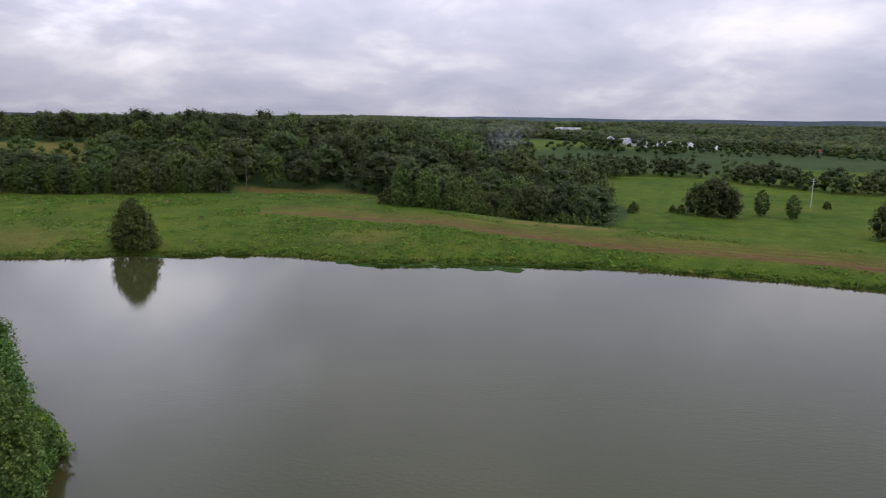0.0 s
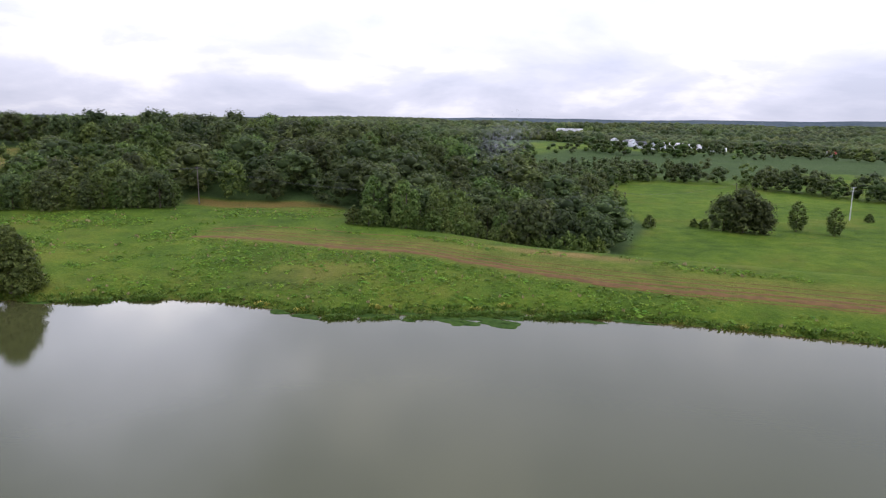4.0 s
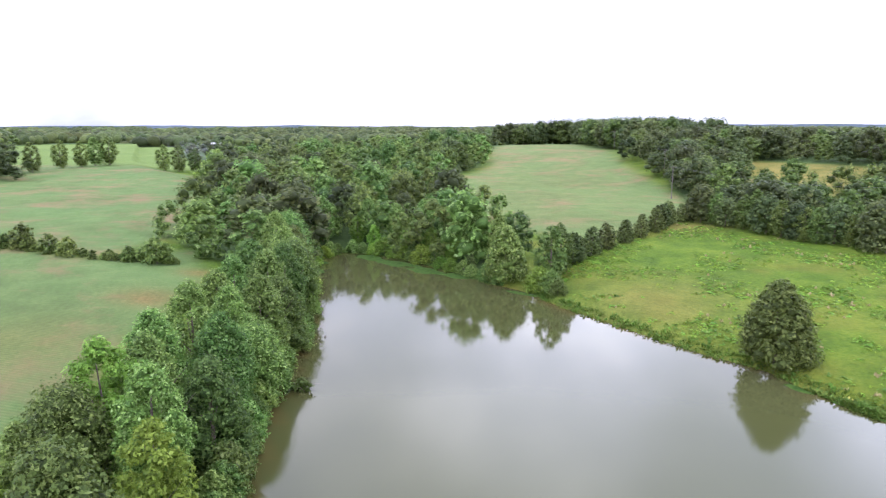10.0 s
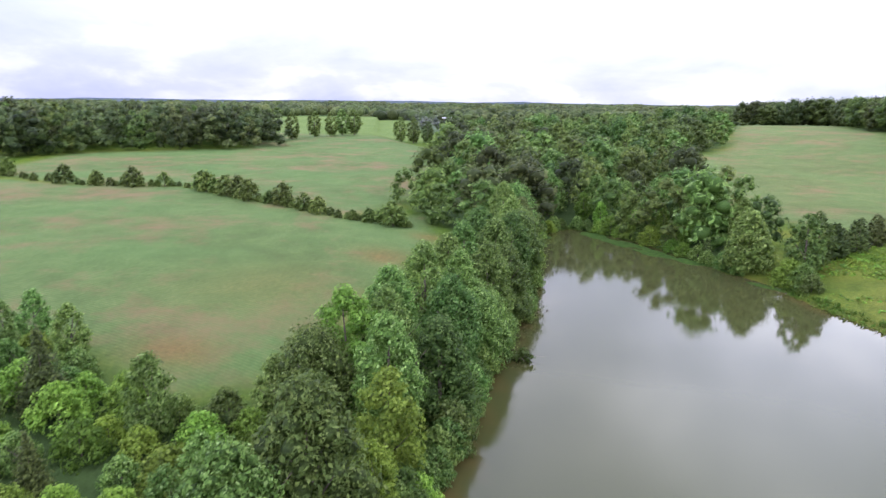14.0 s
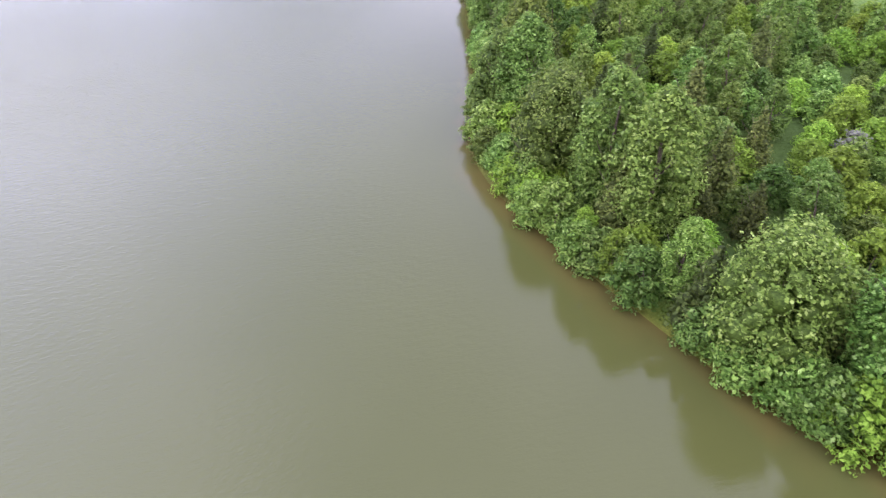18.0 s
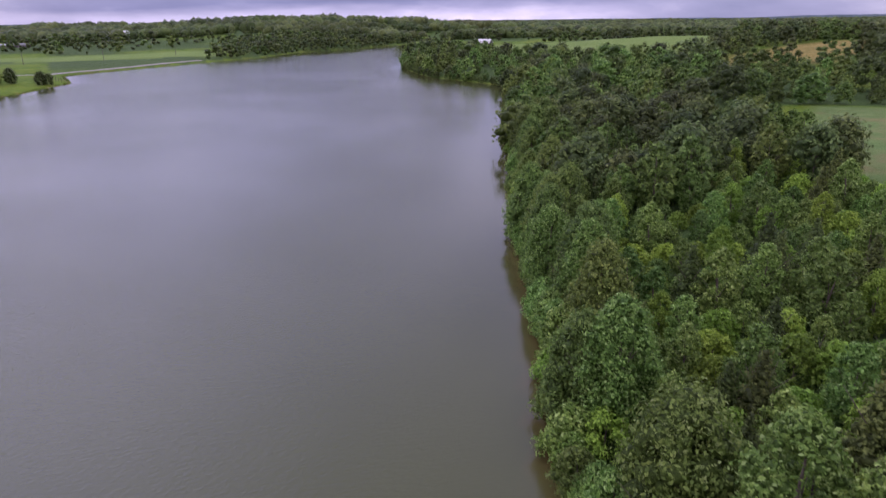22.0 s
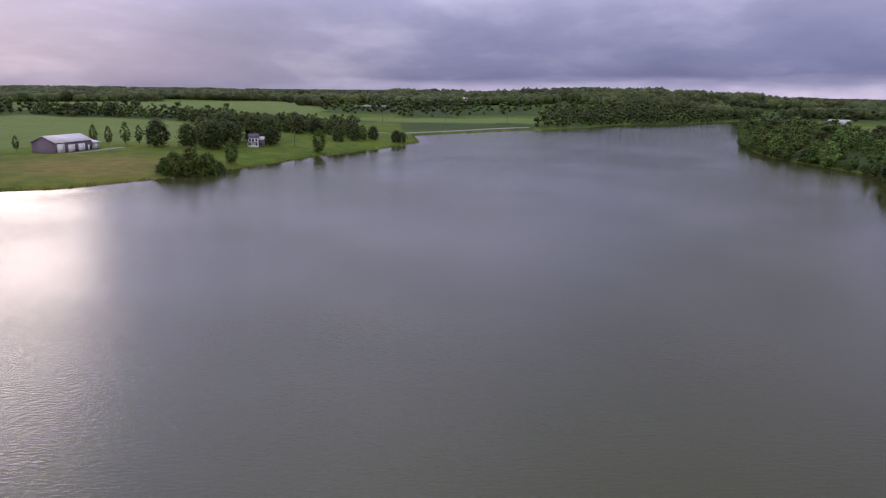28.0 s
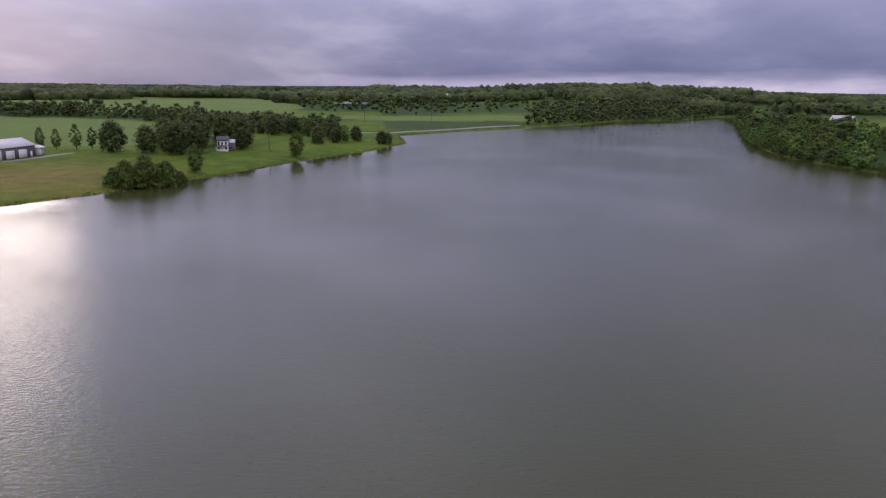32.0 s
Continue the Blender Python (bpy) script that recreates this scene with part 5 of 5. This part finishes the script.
# ---------- dam track, road, drive ----------
def ribbon(name, label, category, pts, width, material, lift=0.05, jag=0.3, seed=1):
    """A strip laid on the ground along a run of points."""
    r = random.Random(seed)
    xs, ys, run = [], [], 0
    dense = []
    for (ax, ay), (bx, by) in zip(pts, pts[1:]):
        n = max(2, int(math.hypot(bx - ax, by - ay) / 1.2))
        dense += [(ax + (bx - ax) * i / n, ay + (by - ay) * i / n) for i in range(n)]
    dense.append(pts[-1])
    v, f = [], []
    for i, (x, y) in enumerate(dense):
        (ax, ay), (bx, by) = dense[max(0, i - 2)], dense[min(len(dense) - 1, i + 2)]
        ln = math.hypot(bx - ax, by - ay) or 1
        nx, ny = -(by - ay) / ln, (bx - ax) / ln
        for k in range(3):
            o = (k - 1) * width / 2 * (1 + r.uniform(-jag, jag))
            v.append((x + nx * o, y + ny * o, ground_at(x + nx * o, y + ny * o) + (lift if k == 1 else lift * 0.2)))
        if i:
            f += [((i - 1) * 3 + k, i * 3 + k, i * 3 + k + 1, (i - 1) * 3 + k + 1) for k in (0, 1)]
    return tagged(new(name, np_mesh(name, v, f, [material], True)), label, category, kind="structure")


for i, (o, w) in enumerate(((-4.4, 1.6), (-2.2, 0.8), (0.4, 0.5), (3.0, 0.3), (-6.2, 0.35))):
    ribbon("dirt_track", "reddish bare soil rut along the grassy dam", "track", [(x, y + o + 0.4 * math.sin(x * .13 + i)) for x, y in TRACK[(0, 2, 0, 1, 5)[i]:]], w, DIRT, 0.07, 0.55, i)
ribbon("dirt_track", "dark curved bank edge of the turning loop", "track", [(-48, 186), (-40, 190), (-28, 187), (-18, 183), (-6, 180), (4, 175)], 0.7, DIRT, 0.07, 0.5, 9)
ribbon("road", "pale gravel road along the far bank", "road", [(62, -415), (44, -432), (28, -452), (0, -482), (-30, -515), (-60, -545)], 5, GRAVEL, 0.1, 0.05, 3)
ribbon("drive", "pale gravel drive in front of the shed", "road", [(149, -270), (151.5, -262), (154, -252), (157, -238)], 4, GRAVEL, 0.08, 0.2, 4)


# ---------- weeds, reeds, tufts ----------
def tuft_arrays(seed, blades, height, spread, width, lean=0.5):
    r = np.random.RandomState(seed)
    a = r.uniform(0, 6.28, blades)
    base = np.stack([np.cos(a), np.sin(a), 0 * a], -1) * r.uniform(0, spread, (blades, 1))
    out = np.stack([np.cos(a), np.sin(a), 0 * a], -1)
    side = np.stack([-np.sin(a), np.cos(a), 0 * a], -1)
    h = height * r.uniform(0.5, 1.1, (blades, 1))
    w = width * r.uniform(0.6, 1.3, (blades, 1))
    ln = lean * r.uniform(0.3, 1.2, (blades, 1))
    up = np.array([0, 0, 1.0])
    q = np.stack([base - side * w * .4, base + side * w * .4, base + side * w * .5 + up * h * .7 + out * ln * h * .5, base - side * w * .2 + up * h + out * ln * h], 1)
    return q.reshape(-1, 3), np.arange(blades * 4).reshape(-1, 4)


WEED = leaf_material("meadow_weeds", (0.066, 0.150, 0.013), (0.123, 0.234, 0.021), (0.224, 0.330, 0.040), 0.35, cut=False)
REED = leaf_material("shore_reeds", (0.051, 0.106, 0.014), (0.086, 0.160, 0.022), (0.154, 0.220, 0.042), 0.35, cut=False)
YELLOW = flat("yellow_weed_flowers", (0.38, 0.34, 0.06), 0.8)
DRY = flat("dry_straw_weeds", (0.30, 0.25, 0.11), 0.9)
def cushion_arrays(seed, leaves, height, radius, size):
    """A low leafy weed: broad leaves facing up on a dome."""
    r = np.random.RandomState(seed)
    d = r.normal(size=(leaves, 3)); d[:, 2] = np.abs(d[:, 2]) + 0.3
    d /= np.linalg.norm(d, axis=1)[:, None]
    p = d * np.array([radius, radius, height]) * r.uniform(0.5, 1.0, (leaves, 1))
    nrm = d + r.normal(0, 0.35, (leaves, 3)); nrm[:, 2] += 0.8
    nrm /= np.linalg.norm(nrm, axis=1)[:, None]
    t = np.cross(nrm, r.normal(size=(leaves, 3))); t /= np.linalg.norm(t, axis=1)[:, None]
    b = np.cross(nrm, t)
    w = size * r.uniform(0.6, 1.3, (leaves, 1))
    return np.stack([p - t * w, p + b * w * .6, p + t * w - nrm * w * .3, p - b * w * .6], 1).reshape(-1, 3), np.arange(leaves * 4).reshape(-1, 4)


P_WEED = {0: (*cushion_arrays(1, 16, 0.45, 0.75, 0.19), 0), 1: (*cushion_arrays(2, 14, 0.32, 0.85, 0.20), 0), 2: (*cushion_arrays(3, 16, 0.7, 0.6, 0.17), 0), 3: (*tuft_arrays(4, 6, 0.5, 0.3, 0.2), 1)}
MEADOW = [(-118, 136), (-60, 141), (0, 135), (60, 124), (118, 100), (125, 116), (80, 140), (40, 162), (-15, 190), (-25, 230), (-66, 212), (-94, 205), (-148, 202), (-128, 160)]
wr = random.Random(77)
spots = []
for x, y in scatter(MEADOW, 0.95, 78, 0.8, 24000):
    off_track = abs(y - float(track_y(x))) if x > -50 else 50
    clump = noise.noise(Vector((x * .07, y * .07, 0))) + 0.6 * noise.noise(Vector((x * .3, y * .3, 3)))
    if off_track < 7 or clump < (-0.25 if x > -55 and y < float(track_y(x)) else 0.05):
        continue
    spots.append((x, y, wr.uniform(0.6, 1.25) * (1 + 0.4 * max(0, clump)), wr.uniform(0, 6.28), wr.choice((0, 0, 1, 1, 2) if wr.random() > 0.06 else (3,))))
joined("meadow_weeds", "rough green weeds and tall grass on the meadow", "weeds", P_WEED, spots, [WEED, DRY])


def along_shore(runs, step, seed, inner, outer):
    r = random.Random(seed)
    out = []
    for run in runs:
        for (ax, ay), (bx, by) in zip(run, run[1:]):
            ln = math.hypot(bx - ax, by - ay)
            nx, ny = (by - ay) / ln, -(bx - ax) / ln
            if shore_distance(np.array([(ax + bx) / 2 + nx]), np.array([(ay + by) / 2 + ny]))[0] < 0:
                nx, ny = -nx, -ny
            for _ in range(int(ln / step)):
                u, o = r.random(), r.uniform(inner, outer)
                out.append((ax + (bx - ax) * u + nx * o, ay + (by - ay) * u + ny * o))
    return out


P_REED = {0: (*tuft_arrays(11, 9, 0.6, 0.4, 0.18, 0.8), 0), 1: (*tuft_arrays(12, 8, 0.4, 0.45, 0.3, 1.3), 0), 2: (*tuft_arrays(13, 7, 0.5, 0.3, 0.25, 0.6), 1)}
north_runs = [SHORES["dam"][2:] + SHORES["meadow"]]
spots = [(x, y, wr.uniform(0.6, 1.3), wr.uniform(0, 6), wr.choice((0, 0, 1, 1))) for x, y in along_shore(north_runs, 0.14, 5, -0.4, 2.4)]
spots += [(x, y, wr.uniform(0.5, 1.0), wr.uniform(0, 6), wr.choice((0, 1))) for x, y in along_shore([SHORES["inlet"][:6]], 0.10, 6, -3.2, 0.8)]
spots += [(x, y, wr.uniform(0.6, 1.1), wr.uniform(0, 6), wr.choice((0, 0, 1, 2))) for x, y in along_shore([SHORES["east_bank"][5:]], 0.5, 7, -0.2, 1.6)]
joined("shore_reeds", "green reeds and sedges along the waterline", "reeds", P_REED, spots, [REED, DRY])


def patch(name, label, category, x, y, rx, ry, turn, count, protos, choice, mats, seed):
    r = random.Random(seed)
    ob_spots = []
    c, s = math.cos(turn), math.sin(turn)
    for _ in range(count):
        a, d = r.uniform(0, 6.28), math.sqrt(r.random())
        u, w = math.cos(a) * d * rx, math.sin(a) * d * ry
        ob_spots.append((x + u * c - w * s, y + u * s + w * c, r.uniform(0.5, 1.0), r.uniform(0, 6.28), r.choice(choice)))
    return ob_spots


water_weeds = []
for i, (x, y, rx, ry) in enumerate(((12.5, 129.3, 5.0, 2.0), (3, 131.0, 4.5, 1.6), (8, 132.6, 9, 1.2), (-6, 130.6, 1.6, 0.8), (22, 132.2, 7, 1.0), (-4, 131.5, 2.2, 0.7), (-11, 131.2, 2.4, 0.8), (-52, 139, 3.0, 0.9), (-44, 140.4, 2.6, 0.9))):
    water_weeds += patch("water_weeds", "", "", x, y, rx, ry, 0.1, int(300 * rx * ry / 3), P_REED, (0, 1), None, 30 + i)
P_LIFT = {k: (p[0] + np.array([0, 0, 0.4]), p[1], p[2]) for k, p in P_REED.items()}
joined("water_weeds", "low green weeds standing in the shallows", "weeds", P_LIFT, water_weeds, [REED, DRY])
for i, (x, y, rx) in enumerate(((-24.2, 137.9, 1.4), (-17.6, 135.0, 1.2), (-54.5, 139.8, 0.6), (-5.8, 135.7, 0.9), (9.9, 135.7, 0.9), (14.5, 136.9, 1.1), (40, 130.6, 1.2), (48, 128, 0.9))):
    joined("yellow_weed_patch", "patch of yellow flowering weeds on the shore", "flowers", {0: (*tuft_arrays(40 + i, 8, 0.5, 0.3, 0.3, 0.9), 0)}, patch("", "", "", x, y, rx, rx * .45, -0.3, 14, None, (0,), None, i), [YELLOW])["kind"] = "stuff"

# ---------- mats of water plants ----------
m = Mat("duckweed", 0.9, 0.08)
MAT_GREEN = m.color(m.ramp(m.noise(1.1, 5, 0.7), (0.32, (0.020, 0.044, 0.007)), (0.5, (0.036, 0.072, 0.011)), (0.68, (0.062, 0.104, 0.018)))).bump(m.noise(3.0, 4), 0.8, 0.12).m


def water_mat(x, y, rx, ry, turn, seed, height=0.14):
    """A low floating cushion of plants with a ragged rim."""
    r = np.random.RandomState(seed)
    n, rings = 40, (0.0, 0.35, 0.65, 0.86, 1.0)
    ph = r.uniform(0, 6.28, 5)
    v, f = [], []
    for i, q in enumerate(rings):
        for k in range(n):
            a = 2 * math.pi * k / n
            w = 1 + sum(0.16 / (j + 1) ** 0.5 * math.sin((j + 2) * a + ph[j]) for j in range(5)) + r.uniform(-0.06, 0.06)
            h = height * (1 - q ** 3) * (1 + r.uniform(-.4, .4)) + (-0.03 if i == len(rings) - 1 else 0.02)
            v.append((rx * q * w * math.cos(a), ry * q * w * math.sin(a), h))
        if i:
            f += [((i - 1) * n + k, i * n + k, i * n + (k + 1) % n, (i - 1) * n + (k + 1) % n) for k in range(n)]
    ob = tagged(new("water_plant_mat", np_mesh("water_plant_mat", v, f, [MAT_GREEN], True)), "smooth green mat of water plants floating off the bank", "water plants", "water plant mats")
    ob.matrix_basis = pose(x, y, 0, 0, 0, turn)
    return ob


MATS = ((-20.6, 134.3, 1.7, 1.2), (-16, 132.2, 2.3, 1.3), (-11, 133.0, 3.6, 0.9), (-5.2, 132.6, 4.0, 1.2), (0.5, 133.4, 4.4, 1.0), (5, 131.4, 2.6, 1.4), (7.2, 129.8, 2.9, 1.6), (9.6, 132.2, 4.2, 1.7),
        (13.4, 129.2, 3.4, 1.7), (14.5, 133.0, 4.0, 1.3), (-0.4, 130.6, 1.1, 0.5), (24, 132.0, 5.0, 0.9), (33, 130.8, 3.0, 0.7), (-52, 139.0, 3.2, 0.9), (-45, 140.4, 2.6, 0.8), (-60, 138.0, 2.0, 0.6),
        (-161, 102.4, 5.0, 1.6), (-153, 100.0, 5.0, 1.2), (-160, 115.6, 6.0, 2.2), (-151, 119.0, 7.0, 2.4), (-141, 122.2, 6.0, 2.2), (-133, 126.6, 5.0, 1.8), (-124, 130.6, 5.0, 1.2), (-114, 131.6, 5.0, 0.8))
for i, (x, y, rx, ry) in enumerate(MATS):
    water_mat(x, y, rx, ry, (-20 if x > -30 else 5) if x > -110 else (12 if y < 105 else 24), 300 + i)

# ---------- wisps of mist ----------
m = Mat("thin_mist", 1.0, 0.0)
m.color((0.85, 0.86, 0.90))
veil = m.node("ShaderNodeMixShader", _0=0.965, _1=m.b.outputs[0], _2=m.nt.nodes.new("ShaderNodeBsdfTransparent").outputs[0])
m.nt.links.new(veil.outputs[0], m.nt.nodes["Material Output"].inputs[0])
for x, y, z, wide, tall, count, seed in ((25, 275, 22, 5.0, 3.6, 1000, 1), (-415, 92, 17, 7.0, 4.0, 900, 2)):
    r = np.random.RandomState(seed)
    c = r.normal(size=(count, 3)) * np.array([wide, wide, tall]) + np.array([x, y, z])
    c[:, 0] += (c[:, 2] - z) * 0.5
    q = []
    for p in c:
        a, b = r.normal(size=3), r.normal(size=3)
        a /= np.linalg.norm(a); b -= a * (a @ b); b /= np.linalg.norm(b)
        w = r.uniform(0.4, 0.8)
        q += [p - a * w, p - b * w, p + a * w, p + b * w]
    tagged(new("mist", np_mesh("mist", q, np.arange(count * 4).reshape(-1, 4), [m.m])), "thin white wisp of mist rising from the trees", "mist", kind="stuff")

# ---------- snags and drifting things ----------
def snag(label, x, y, length, turn, rise, seed, leafy=True):
    r = random.Random(seed)
    s = tagged(new("fallen_branch"), label, "branch")
    s.matrix_basis = pose(x, y, 0, 0, 0, turn)
    v, f = [], []
    for k in range(7):
        a, z, ln = r.uniform(-0.7, 0.7), r.uniform(0.0, rise), length * r.uniform(0.4, 1)
        vv, ff = tube([((0, 0, -0.3), 0.07), ((math.cos(a) * ln * .5, math.sin(a) * ln * .5, z * .7), 0.05), ((math.cos(a) * ln, math.sin(a) * ln, z), 0.02)], 5)
        f += [tuple(q + len(v) for q in g) for g in ff]
        v += vv
    part("twigs", v, f, BARK, s)
    if leafy:
        cv, cf = crown_arrays(seed, 1.2, length * .4, 0.1, 6, 160, 0.22)
        part("leaves", cv + np.array([length * .5, 0, 0]), cf, LEAF, s)
    return s


snag("fallen leafy branch lying out over the water", -86.5, 82.2, 4.2, 12, 0.8, 5)
snag("bare branch sticking out of the lake", -103.6, 90, 0.8, 80, 0.35, 6, False)
snag("dead branch leaning out from the bank", -91.2, -95.2, 2.6, -20, 1.6, 7)
snag("floating branch off the wooded cape", -163, -301, 4, 10, 0.5, 8)
v, f = tube([((0, 0, -0.02), 0.10), ((0, 0, 0.12), 0.13), ((0, 0, 0.26), 0.12), ((0, 0, 0.32), 0.05), ((0, 0, 0.38), 0.05)], 10)
jug = tagged(new("plastic_jug"), "white plastic jug washed up on the shore", "jug")
jug.matrix_basis = pose(-54.8, 139.9, ground_at(-54.8, 139.9) + 0.15, 70, 0, 30)
part("body", v, f, WHITE, jug)
# mooring posts and dead scrub on the spit
for i in range(6):
    x, y = 24 + i * 1.4, -377 - 1.2 * i
    p = tagged(new("wooden_post"), "grey wooden post on the spit", "post", "spit posts")
    p.matrix_basis = pose(x, y, min(0.0, ground_at(x, y)) - 0.3, 0, 0, i * 20)
    v, f = tube([((0, 0, 0), 0.16), ((0.03, 0, 1.5), 0.15), ((0.05, 0, 3.2 + 0.3 * (i % 3)), 0.12)], 7)
    part("post", v, f, POLE_WOOD, p)
